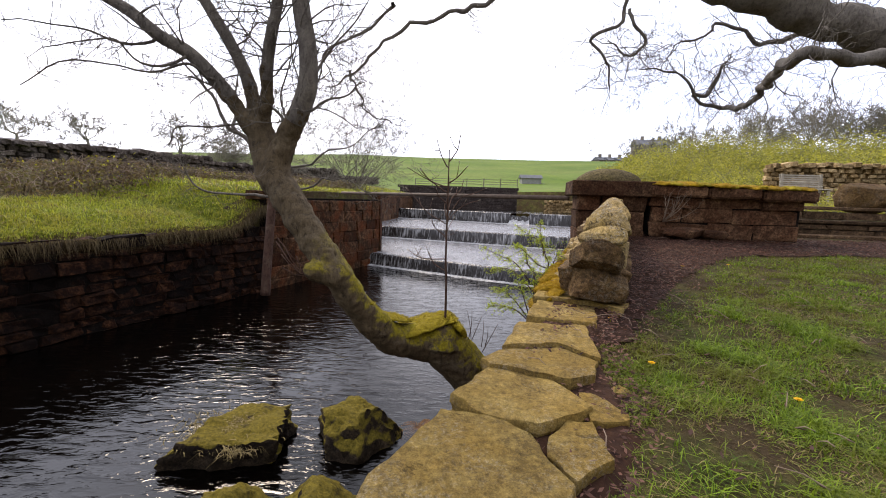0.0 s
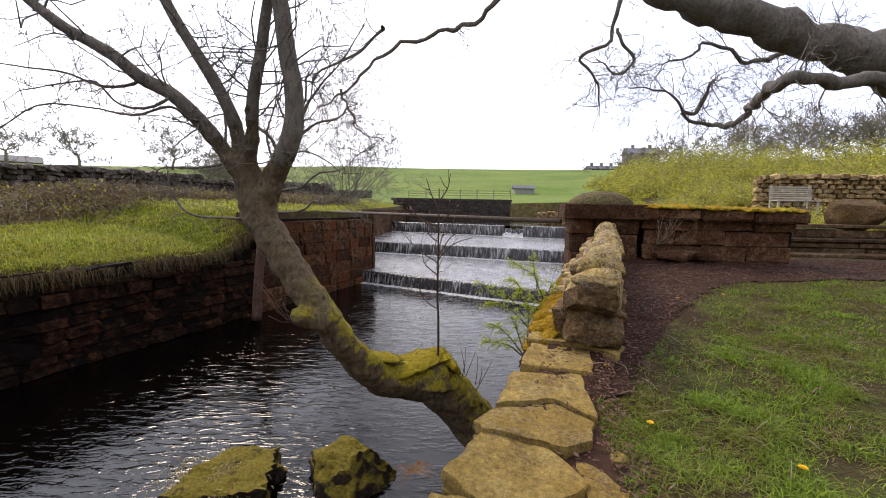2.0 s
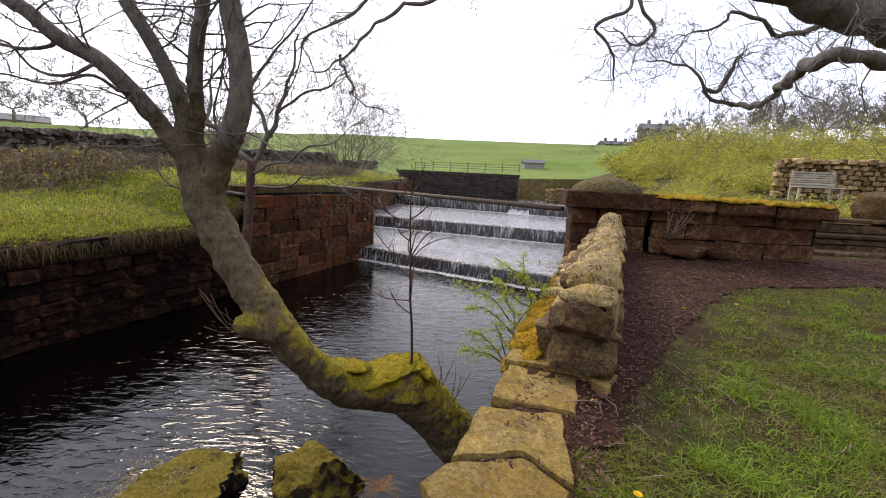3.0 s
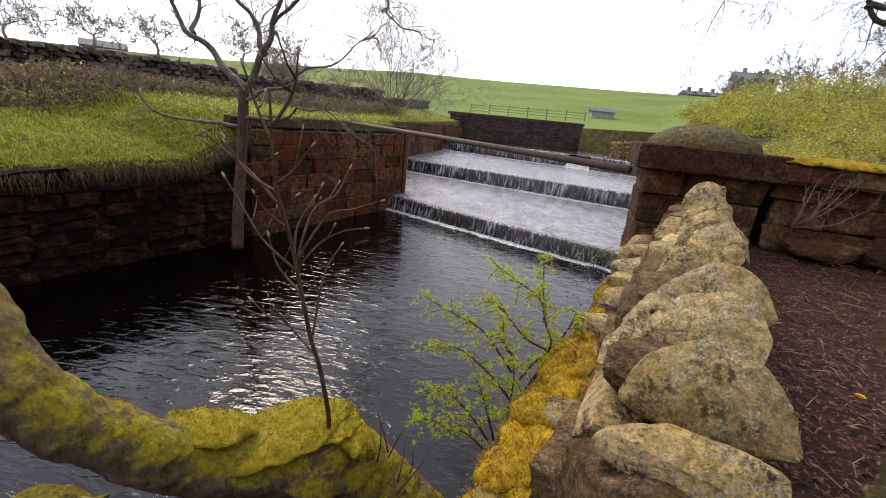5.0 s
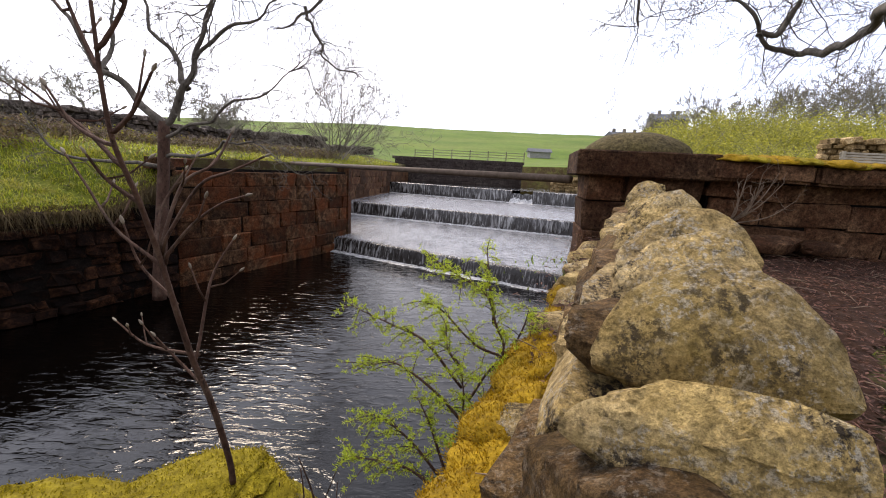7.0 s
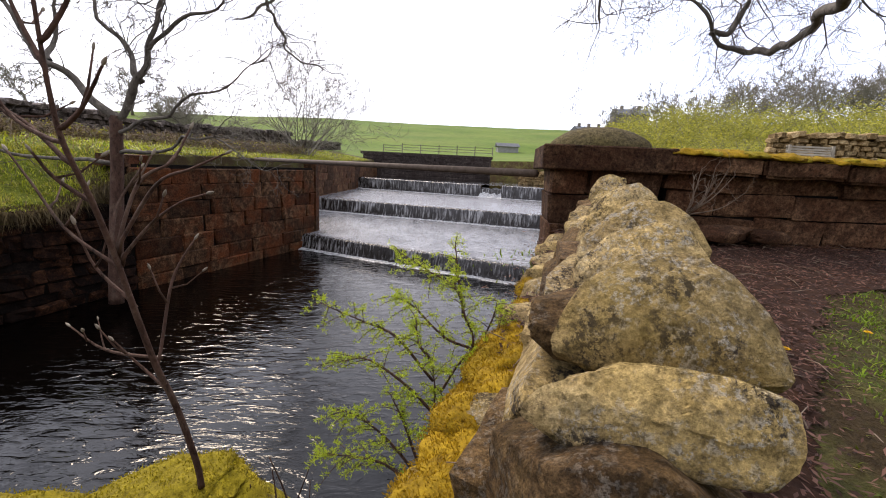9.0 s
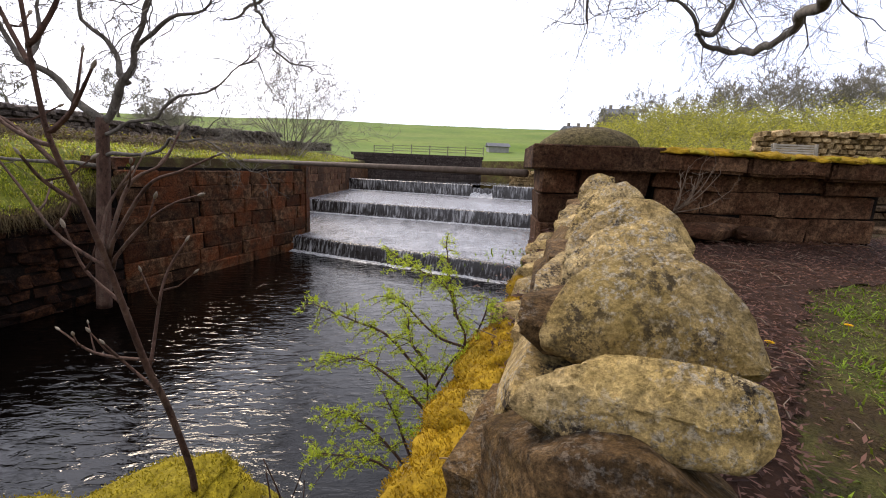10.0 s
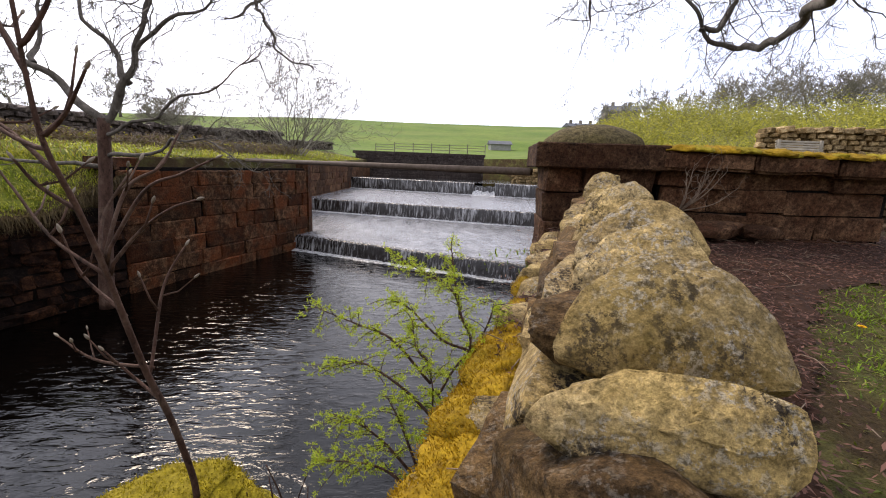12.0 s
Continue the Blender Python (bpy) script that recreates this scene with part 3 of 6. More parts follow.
def core(a, b, low, high, thick, parent, name="core", side=1.0, material=None):
    """The wall's dark body behind the faces of the stones; side says to which side of a-b it reaches."""
    m, n = frame_along(a, b)
    bm = bmesh.new()
    bmesh.ops.create_cube(bm, size=1.0, matrix=Matrix.Translation((n / 2, side * (thick / 2 + 0.03), (low + high) / 2)) @ Matrix.Diagonal((n, thick, high - low, 1)))
    bm.transform(m)
    return part(name, bm, material or MORTAR, parent, soft=False)


def courses(a, b, low, high, parent, meshes, seed, tall=(0.13, 0.2), long=(0.25, 0.55), deep=0.22, out=0.03, gap=0.012, slack=0.012, name="stone", keep=None, top=None):
    """Stones laid in rough courses, each an object on a shared mesh."""
    rnd = random.Random(seed)
    m, n = frame_along(a, b)
    z = low
    while z < high - 0.05:
        h = min(rnd.uniform(*tall), max(0.06, high - z))
        x = -rnd.uniform(0, 0.2)
        while x < n - 0.05:
            w = rnd.uniform(*long)
            x0, x1 = max(0, x), min(n, x + w)
            x += w
            if x1 - x0 < 0.07:
                continue
            if top and z + h * 0.6 > top((x0 + x1) / 2):
                continue
            ob = new(name, rnd.choice(meshes))
            ob.parent = parent
            flip = Matrix.Rotation(rnd.choice((0, math.pi)), 4, "Z")
            p = Matrix.Translation(((x0 + x1) / 2, rnd.uniform(-out, out) + deep / 2 - 0.02, z + h / 2)) @ Matrix.Rotation(rnd.gauss(0, slack), 4, "Y") @ Matrix.Rotation(rnd.gauss(0, slack), 4, "Z") @ Matrix.Diagonal((x1 - x0 - gap, deep, h - gap, 1))
            ob.matrix_basis = m @ p @ flip
        z += h


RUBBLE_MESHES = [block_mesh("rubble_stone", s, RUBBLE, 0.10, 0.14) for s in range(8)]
ASHLAR_MESHES = [block_mesh("ashlar_block", 20 + s, ASHLAR, 0.045, 0.055) for s in range(6)]
DARK_MESHES = [block_mesh("dark_block", 40 + s, DARKSTONE, 0.05, 0.045) for s in range(6)]
PALE_MESHES = [block_mesh("pale_stone", 60 + s, PALESTONE, 0.09, 0.12) for s in range(8)]
STEP_MESHES = [block_mesh("step_stone", 100 + s, STEPSTONE, 0.06, 0.07) for s in range(6)]
DAM_MESHES = [block_mesh("dam_block", 120 + s, DAMSTONE, 0.05, 0.045) for s in range(6)]
FIELD_MESHES = [block_mesh("field_stone", 80 + s, FIELDSTONE, 0.09, 0.12) for s in range(8)]


def on_left(y):
    return (left_x(y), y)


# damp rubble wall, ashlar wall beyond it, plain wall upstream
wall_left = thing("wall_left", "damp dark rubble channel wall of uneven courses", "wall", kind="structure")
core(on_left(-14), on_left(10.2), -2.4, -0.12, 0.6, wall_left)
wall_ashlar = thing("wall_ashlar", "brown squared stone channel wall, damp and rust-stained", "wall", kind="structure")
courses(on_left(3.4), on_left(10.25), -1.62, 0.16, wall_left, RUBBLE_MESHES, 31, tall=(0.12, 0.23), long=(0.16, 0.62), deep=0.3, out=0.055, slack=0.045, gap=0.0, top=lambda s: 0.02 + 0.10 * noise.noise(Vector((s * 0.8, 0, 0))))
core(on_left(10.2), on_left(15.15), -2.4, 0.78, 0.8, wall_ashlar)
courses(on_left(10.25), on_left(15.18), -1.62, 0.72, wall_ashlar, ASHLAR_MESHES, 33, tall=(0.30, 0.38), long=(0.5, 1.15), deep=0.34, out=0.012, slack=0.004, gap=0.004)
courses(on_left(10.15), on_left(15.26), 0.72, 0.95, wall_ashlar, ASHLAR_MESHES, 35, tall=(0.23, 0.24), long=(0.6, 1.1), deep=0.5, out=0.03, slack=0.008, gap=0.012, name="coping_stone")
wall_upstream = thing("wall_upstream", "dark stone channel wall beside the upper weirs", "wall", kind="structure")
core((-4.3, 15.1), (-2.9, 36.0), -2.4, 0.98, 0.6, wall_upstream)
core((-2.35, 15.18), (-4.6, 15.30), -2.4, 0.93, 0.3, wall_upstream, side=-1.0, material=ASHLAR)
courses((-4.3, 15.35), (-2.9, 36.0), -1.2, 0.98, wall_upstream, DARK_MESHES, 37, tall=(0.30, 0.36), long=(0.7, 1.5), deep=0.3, out=0.01, slack=0.003)
wall_right = thing("wall_right", "dark stone retaining wall of the channel bank", "wall", kind="structure")
for ya, yb, zt in ((-10, 1.2, -0.4), (1.2, 2.86, -0.15), (2.86, 6.3, 0.05)):
    core((right_x(ya), ya), (right_x(yb), yb), -2.4, zt, 0.22, wall_right, side=-1.0)
core((right_x(6.4), 6.4), (right_x(36), 36), -2.4, 0.25, 0.5, wall_right, side=-1.0)
courses((right_x(16), 16), (right_x(6.5), 6.5), -1.6, 0.27, wall_right, DARK_MESHES, 39, tall=(0.28, 0.34), long=(0.5, 1.0), deep=0.3, out=0.02, slack=0.006)
courses((right_x(2.84), 2.84), (right_x(1.2), 1.2), -1.75, -0.1, wall_right, DARK_MESHES, 47, tall=(0.18, 0.28), long=(0.3, 0.7), deep=0.3, out=0.05, slack=0.03)
courses((right_x(6.35), 6.35), (right_x(2.86), 2.86), -1.75, 0.1, wall_right, DARK_MESHES, 41, tall=(0.18, 0.28), long=(0.3, 0.7), deep=0.3, out=0.05, slack=0.03)
wall_dam = thing("wall_dam", "dark brown retaining wall closing the upper pool", "wall", kind="structure")
core((-4.0, 35.9), (5.9, 35.4), -0.5, 1.75, 0.5, wall_dam)
core((-4.2, 35.80), (6.0, 35.30), 1.75, 1.95, 0.7, wall_dam, "coping", material=DAMSTONE)

courses((-4.0, 35.86), (5.9, 35.36), 0.0, 1.75, wall_dam, DAM_MESHES, 43, tall=(0.26, 0.3), long=(0.6, 1.1), deep=0.2, out=0.004, slack=0.002)

# pillar at the wall's end
def build_pillar():
    p = thing("stone_pillar", "dark squared stone pillar with slab cap and low dome", "pillar")
    m = pose(2.63, 6.92, 0.055, 0, 0, -9.5)
    rnd = random.Random(5)
    z = -1.6
    while z < 0.97:
        h = min(rnd.uniform(0.26, 0.33), 0.98 - z)
        cuts = [-0.5, rnd.uniform(-0.15, 0.15), 0.5]
        for x0, x1 in zip(cuts, cuts[1:]):
            ob = new("stone", rnd.choice(DARK_MESHES))
            ob.parent = p
            ob.matrix_basis = m @ Matrix.Translation(((x0 + x1) / 2, rnd.uniform(-0.008, 0.008), z + h / 2)) @ Matrix.Diagonal((x1 - x0 - 0.008, 0.74, h - 0.008, 1))
        z += h
    bm = bmesh.new()
    bmesh.ops.create_cube(bm, size=1.0, matrix=Matrix.Diagonal((1.20, 0.94, 0.23, 1)))
    bmesh.ops.bevel(bm, geom=bm.edges[:], offset=0.012, segments=1, affect="EDGES")
    bmesh.ops.subdivide_edges(bm, edges=[e for e in bm.edges if e.calc_length() > 0.5], cuts=14, use_grid_fill=True)
    for v in bm.verts:
        v.co += v.co.normalized() * 0.012 * noise.noise(v.co * 6)
    bm.transform(m @ Matrix.Translation((0, 0, 1.08)))
    part("cap", bm, DARKSTONE, p, "weathered slab cap", soft=False)
    bm = bmesh.new()
    bmesh.ops.create_uvsphere(bm, u_segments=40, v_segments=20, radius=1.0)
    for v in bm.verts:
        v.co = Vector((v.co.x * 0.50, v.co.y * 0.42, max(-0.1, v.co.z) * 0.235)) * (1 + 0.03 * noise.noise(v.co * 3))
    bm.transform(m @ Matrix.Translation((0, 0, 1.17)))
    part("dome", bm, DOME, p, "domed top, mossy grey-brown")
    return p


DOME = stone_mat("domed_stone", (0.075, 0.058, 0.030), (0.15, 0.12, 0.06), (0.10, 0.08, 0.03), vary=0.0)
build_pillar()


def build_garden_wall():
    w = thing("garden_wall", "dark squared stone wall with heavy mossy coping slabs", "wall")
    a, b = (3.14, 6.50), (5.26, 6.30)
    core(a, b, 0.1, 1.04, 0.4, w)
    courses(a, b, 0.2, 1.04, w, DARK_MESHES, 3, tall=(0.2, 0.29), long=(0.45, 0.95), deep=0.3, out=0.03, slack=0.02)
    m, n = frame_along(a, b)
    rnd = random.Random(8)
    x = -0.05
    for k, length in enumerate((0.80, 0.74, 0.76)):
        bm = bmesh.new()
        bmesh.ops.create_cube(bm, size=1.0, matrix=Matrix.Diagonal((length - 0.02, 0.66, 0.17, 1)))
        bmesh.ops.bevel(bm, geom=bm.edges[:], offset=0.025, segments=2, affect="EDGES")
        bmesh.ops.subdivide_edges(bm, edges=[e for e in bm.edges if e.calc_length() > 0.3], cuts=6, use_grid_fill=True)
        for v in bm.verts:
            v.co += Vector((0, noise.noise(v.co * 5 + Vector((k, 0, 0))), noise.noise(v.co * 4 + Vector((0, k, 0))))) * 0.015
        bm.transform(m @ pose(x + length / 2, 0.16, 1.125 - 0.012 * k + rnd.uniform(-0.008, 0.008), 0, rnd.gauss(0, 0.4), 0))
        part("coping_slab", bm, DARKSTONE, w, soft=False)
        x += length
    return w


build_garden_wall()

# ---- the bank: flagstones, dry-stone wall ----
def build_slab(poly, top, thick, seed, label, slope=0.0):
    ob = part("flagstone", slab_bm(poly, top, thick, seed, slope), SLAB, crisp=28)
    return tagged(ob, label, "flagstone", group="flagstones along the bank")


build_slab([(-0.17, 1.24), (0.06, 1.70), (0.27, 1.68), (0.38, 1.55), (0.46, 1.28), (0.36, 1.02), (-0.12, 0.96)], 0.05, 0.16, 1, "large pale lichen-flecked flagstone at the water's edge")
build_slab([(0.12, 1.86), (0.31, 2.17), (0.59, 2.02), (0.69, 1.78), (0.62, 1.71), (0.44, 1.63), (0.28, 1.66), (0.19, 1.73)], 0.05, 0.14, 2, "large buff flagstone with a split front edge")
build_slab([(0.27, 2.24), (0.38, 2.36), (0.72, 2.42), (0.87, 2.22), (0.80, 2.07), (0.67, 2.00), (0.32, 2.16)], 0.07, 0.14, 3, "buff flagstone with a ragged edge")
build_slab([(0.40, 2.39), (0.56, 2.77), (0.97, 2.74), (0.90, 2.26), (0.72, 2.44)], 0.10, 0.15, 4, "broad buff flagstone on the bank", slope=0.05)
build_slab([(0.63, 2.86), (0.77, 3.22), (1.17, 3.12), (1.05, 2.74), (0.98, 2.76)], 0.14, 0.15, 5, "buff flagstone beneath the wall's end", slope=0.05)
build_slab([(0.76, 3.26), (0.87, 3.62), (1.10, 3.60), (1.40, 3.10), (1.27, 2.92), (1.18, 3.14)], 0.18, 0.14, 6, "thin flat flagstone carrying the wall's end")
build_slab([(0.47, 1.58), (0.57, 1.69), (0.67, 1.69), (0.66, 1.44), (0.50, 1.33), (0.44, 1.47)], 0.03, 0.12, 7, "smaller mossy flagstone beside the grass")
build_slab([(0.70, 1.95), (0.77, 1.92), (0.85, 1.76), (0.80, 1.70), (0.67, 1.70)], 0.03, 0.10, 8, "small broken flagstone in the turf")


def build_rock(at, size, seed, material, label, turn=0.0, cuts=7, box=0.45, bump=0.06, level=4, name="rock", group="", tilt=(0, 0)):
    bm = stone_bm(size, seed, cuts, box, bump, level)
    bm.transform(pose(*at, tilt[0], tilt[1], turn))
    return tagged(part(name, bm, material, crisp=40), label, "rock", group)


build_rock((-1.93, 3.80, -1.58), (1.02, 0.72, 0.64), 11, MOSSROCK, "square mossy rock topped with dry grass, in the water", turn=8, box=0.86, cuts=1, bump=0.13, level=5)
build_rock((-0.73, 4.0, -1.57), (0.85, 0.8, 0.85), 12, MOSSROCK, "rounded mossy rock standing in shallow water", turn=30, bump=0.14, level=5)
build_rock((-1.18, 2.35, -1.25), (0.60, 0.5, 0.7), 13, MOSSROCK, "low mossy rock at the bank's foot", turn=20, bump=0.12, level=5)
build_rock((-0.60, 2.35, -1.20), (0.75, 0.6, 0.72), 14, MOSSROCK, "long mossy rock at the bank's foot", turn=10, bump=0.12, level=5)

# dry-stone wall: a run of upright copes over rough courses
WALL_A, WALL_B = Vector((1.13, 3.05)), Vector((2.46, 6.38))


def cope_bm(outline, depth, seed, bulge=0.03, taper=0.76):
    """A split coping stone: a rough domed face of the given outline (across, up) and a body that runs back from it."""
    ring, n = [], len(outline)
    for i in range(n):
        a, b = Vector(outline[i]), Vector(outline[(i + 1) % n])
        steps = max(3, int((b - a).length / 0.010))
        for k in range(steps):
            ring.append(a.lerp(b, k / steps))
    for _ in range(2):      # wear the corners of the outline
        ring = [(ring[i - 1] + ring[i] * 2 + ring[(i + 1) % len(ring)]) / 4 for i in range(len(ring))]
    c = sum(ring, Vector((0, 0))) / len(ring)
    off = Vector((seed * 2.3, seed * 0.7, seed * 1.1))
    rows = [(f, -bulge * (1 - f ** 2.2)) for f in (0.08, 0.18, 0.28, 0.38, 0.48, 0.58, 0.68, 0.77, 0.85, 0.92, 0.97)]
    rows += [(1.0, 0.010), (1.015, 0.028), (1.02, 0.05)] + [(1.02 + (taper - 1.02) * (k / 7) ** 0.6, 0.05 + (depth - 0.05) * k / 7) for k in range(1, 8)] + [(taper * 0.6, depth + 0.01)]
    bm, grid = bmesh.new(), []
    for f, y in rows:
        row = []
        for p in ring:
            q = c + (p - c) * f
            w = Vector((q.x, y, q.y))
            h = 0.011 * noise.noise(w * 6 + off) + 0.006 * abs(noise.noise(w * 15 + off)) + 0.0025 * noise.noise(w * 40 + off) + 0.0016 * noise.noise(w * 95 + off)
            step = 0.006 * (1 if noise.noise(w * 7 - off) > 0.12 else 0)        # flaked layers
            if f < 0.99 and y < 0.01:
                row.append(bm.verts.new((w.x, w.y + h + step, w.z)))
            else:
                g = (q - c).normalized() * (h + step - 0.006)
                row.append(bm.verts.new((w.x + g.x, w.y, w.z + g.y)))
        grid.append(row)
    m = len(ring)
    for r in range(len(grid) - 1):
        for k in range(m):
            bm.faces.new((grid[r][k], grid[r][(k + 1) % m], grid[r + 1][(k + 1) % m], grid[r + 1][k]))
    tip, end = bm.verts.new((c.x, -bulge, c.y)), bm.verts.new((c.x, depth + 0.01, c.y))
    for k in range(m):
        bm.faces.new((tip, grid[0][(k + 1) % m], grid[0][k]))
        bm.faces.new((grid[-1][k], grid[-1][(k + 1) % m], end))
    bmesh.ops.recalc_face_normals(bm, faces=bm.faces[:])
    return bm


def build_drystone():
    w = thing("dry_stone_wall", "weathered buff dry-stone wall with rough upright coping stones", "wall")
    d = (WALL_B - WALL_A).normalized()
    rnd = random.Random(21)
    heading = math.degrees(math.atan2(-d.x, d.y))
    low_lens = [(-0.178, -0.049), (-0.153, -0.007), (-0.031, 0.055), (0.026, 0.06), (0.095, 0.060), (0.165, 0.044), (0.172, -0.02), (0.135, -0.068), (-0.011, -0.080), (-0.1, -0.077)]
    dome = [(-0.141, -0.097), (-0.126, -0.017), (-0.103, 0.035), (-0.041, 0.08), (0.0, 0.103), (0.067, 0.104), (0.120, 0.079), (0.170, 0.02), (0.200, -0.08), (0.044, -0.12), (-0.072, -0.107)]
    split = [(-0.137, -0.099), (-0.135, 0.011), (-0.064, 0.099), (0.046, 0.150), (0.115, 0.13), (0.172, 0.04), (0.16, -0.06), (-0.015, -0.12)]
    slab = [(-0.153, -0.115), (-0.139, -0.028), (-0.074, 0.049), (-0.006, 0.105), (0.073, 0.104), (0.135, 0.06), (0.186, -0.04), (0.106, -0.12)]
    horn = [(-0.184, -0.17), (-0.16, -0.076), (-0.098, 0.037), (-0.038, 0.087), (0.033, 0.11), (0.104, 0.05), (0.125, -0.04), (0.05, -0.16)]
    stub = [(-0.143, -0.13), (-0.134, -0.031), (-0.07, 0.068), (0.007, 0.1), (0.133, 0.077), (0.163, -0.063), (0.05, -0.15)]
    copes = [  # place, outline, depth, lean back, bulge
        ((1.18, 3.11, 0.69), low_lens, 0.17, 26, 0.022), ((1.235, 3.25, 0.78), dome, 0.30, 31, 0.035), ((1.37, 3.56, 0.76), split, 0.20, 31, 0.02), ((1.45, 3.72, 0.84), slab, 0.42, 31, 0.03),
        ((1.68, 4.25, 0.87), horn, 0.30, 25, 0.03), ((1.82, 4.62, 0.83), dome, 0.32, 25, 0.03), ((1.97, 5.0, 0.82), slab, 0.34, 24, 0.03), ((2.12, 5.36, 0.84), stub, 0.3, 20, 0.03), ((2.26, 5.72, 0.84), dome, 0.32, 20, 0.03), ((2.40, 6.10, 0.90), stub, 0.24, 12, 0.03)]
    for i, (at, outline, depth, lean, bulge) in enumerate(copes):
        bm = cope_bm(outline, depth, 31 + i, bulge)
        bm.transform(pose(*at, -lean, 0, -24 + (0 if i < 5 else rnd.uniform(-5, 5))))
        part("coping_stone", bm, COPE, w, crisp=38)
    # the dark end of the wall: two big blocks and the fill behind them
    for k, (at, size, tilt, seed) in enumerate((((1.20, 3.19, 0.31), (0.44, 0.36, 0.25), (-3, 3), 100), ((1.175, 3.18, 0.515), (0.40, 0.38, 0.24), (-14, 4), 107))):
        bm = stone_bm(size, seed, 9, 0.62, 0.05, 5)
        bm.transform(pose(*at, *tilt, heading + (4, -6)[k]))
        part("end_block", bm, BROWNSTONE, w, crisp=34)
    # side stones under the copes, long ways into the wall
    for side in (-1, 1):
        for row, (z, out, size) in enumerate(((0.31, 0.150, 0.22), (0.50, 0.115, 0.20), (0.645, 0.085, 0.13))):
            s = 0.20 + 0.07 * row
            while s < 3.4:
                n = rnd.uniform(0.2, 0.4)
                c = WALL_A + d * (s + n / 2) + Vector((d.y, -d.x)) * side * (out + rnd.uniform(-0.012, 0.012))
                bm = stone_bm((0.20, n * 1.04, size * rnd.uniform(0.95, 1.15)), 200 + rnd.randrange(500), 6, 0.84, 0.045, 4 if s < 1.3 else 3)
                bm.transform(pose(c.x, c.y, z + 0.022 * s, rnd.uniform(-6, 6) + 5, side * rnd.uniform(4, 12), heading + rnd.uniform(-7, 7)))
                part("stone", bm, BROWNSTONE if (row == 0 or rnd.random() < 0.45) else COPE, w, crisp=34)
                s += n
    core(WALL_A + d * 0.2, WALL_B, 0.1, 0.66, 0.16, w, side=-0.5)
    return w


build_drystone()


# ---- trees ----
def grow(t, rnd, start, heading, length, radius, depth, sides=5, bend=0.5, up=0.12, kids=(2, 4), shrink=0.62, steps=6, thin=0.0018):
    """Adds a crooked branch and, further on, its own branches."""
    p, d = Vector(start), Vector(heading).normalized()
    pts, rad = [p.copy()], [radius]
    for i in range(steps):
        d = (d + Vector((rnd.gauss(0, bend), rnd.gauss(0, bend), rnd.gauss(0, bend) + up)) * 0.6).normalized()
        p = p + d * (length / steps) * rnd.uniform(0.7, 1.3)
        pts.append(p.copy())
        rad.append(max(thin * 0.8, radius * (1 - 0.7 * (i + 1) / steps)))
    t.add(pts, rad, sides if radius > 0.02 else 4 if radius > 0.006 else 3, close=False)
    if depth > 0:
        for _ in range(rnd.randint(*kids)):
            i = rnd.randint(1, steps)
            h = (pts[i] - pts[i - 1]).normalized()
            s = Vector((rnd.gauss(0, 1), rnd.gauss(0, 1), rnd.gauss(0, 1)))
            s = (s - h * s.dot(h)).normalized()
            grow(t, rnd, pts[i], h * rnd.uniform(0.5, 1.0) + s * rnd.uniform(0.5, 1.0), length * shrink * rnd.uniform(0.7, 1.15), max(thin, rad[i] * 0.62), depth - 1, sides, bend, up, kids, shrink, steps, thin)


def limb(pts, r0, r1, per=5, crook=0.0):
    """A line through the points with its radii: r0 to r1, or one radius for each point; crook kinks it."""
    line = spline(pts, per)
    n = len(line) - 1
    if isinstance(r0, (list, tuple)):
        rad = [lerp(i / per, *enumerate(r0)) for i in range(n + 1)]
    else:
        rad = [r0 + (r1 - r0) * i / n for i in range(n + 1)]
    if crook:
        for i in range(1, n + 1):
            q = line[i]
            line[i] = q + Vector((noise.noise(q * 2.3), noise.noise(q * 2.3 + Vector((9, 0, 0))), noise.noise(q * 2.3 + Vector((0, 9, 0))))) * crook
            rad[i] *= 1 + 0.22 * noise.noise(q * 3.1 + Vector((4, 4, 0)))
    return line, rad


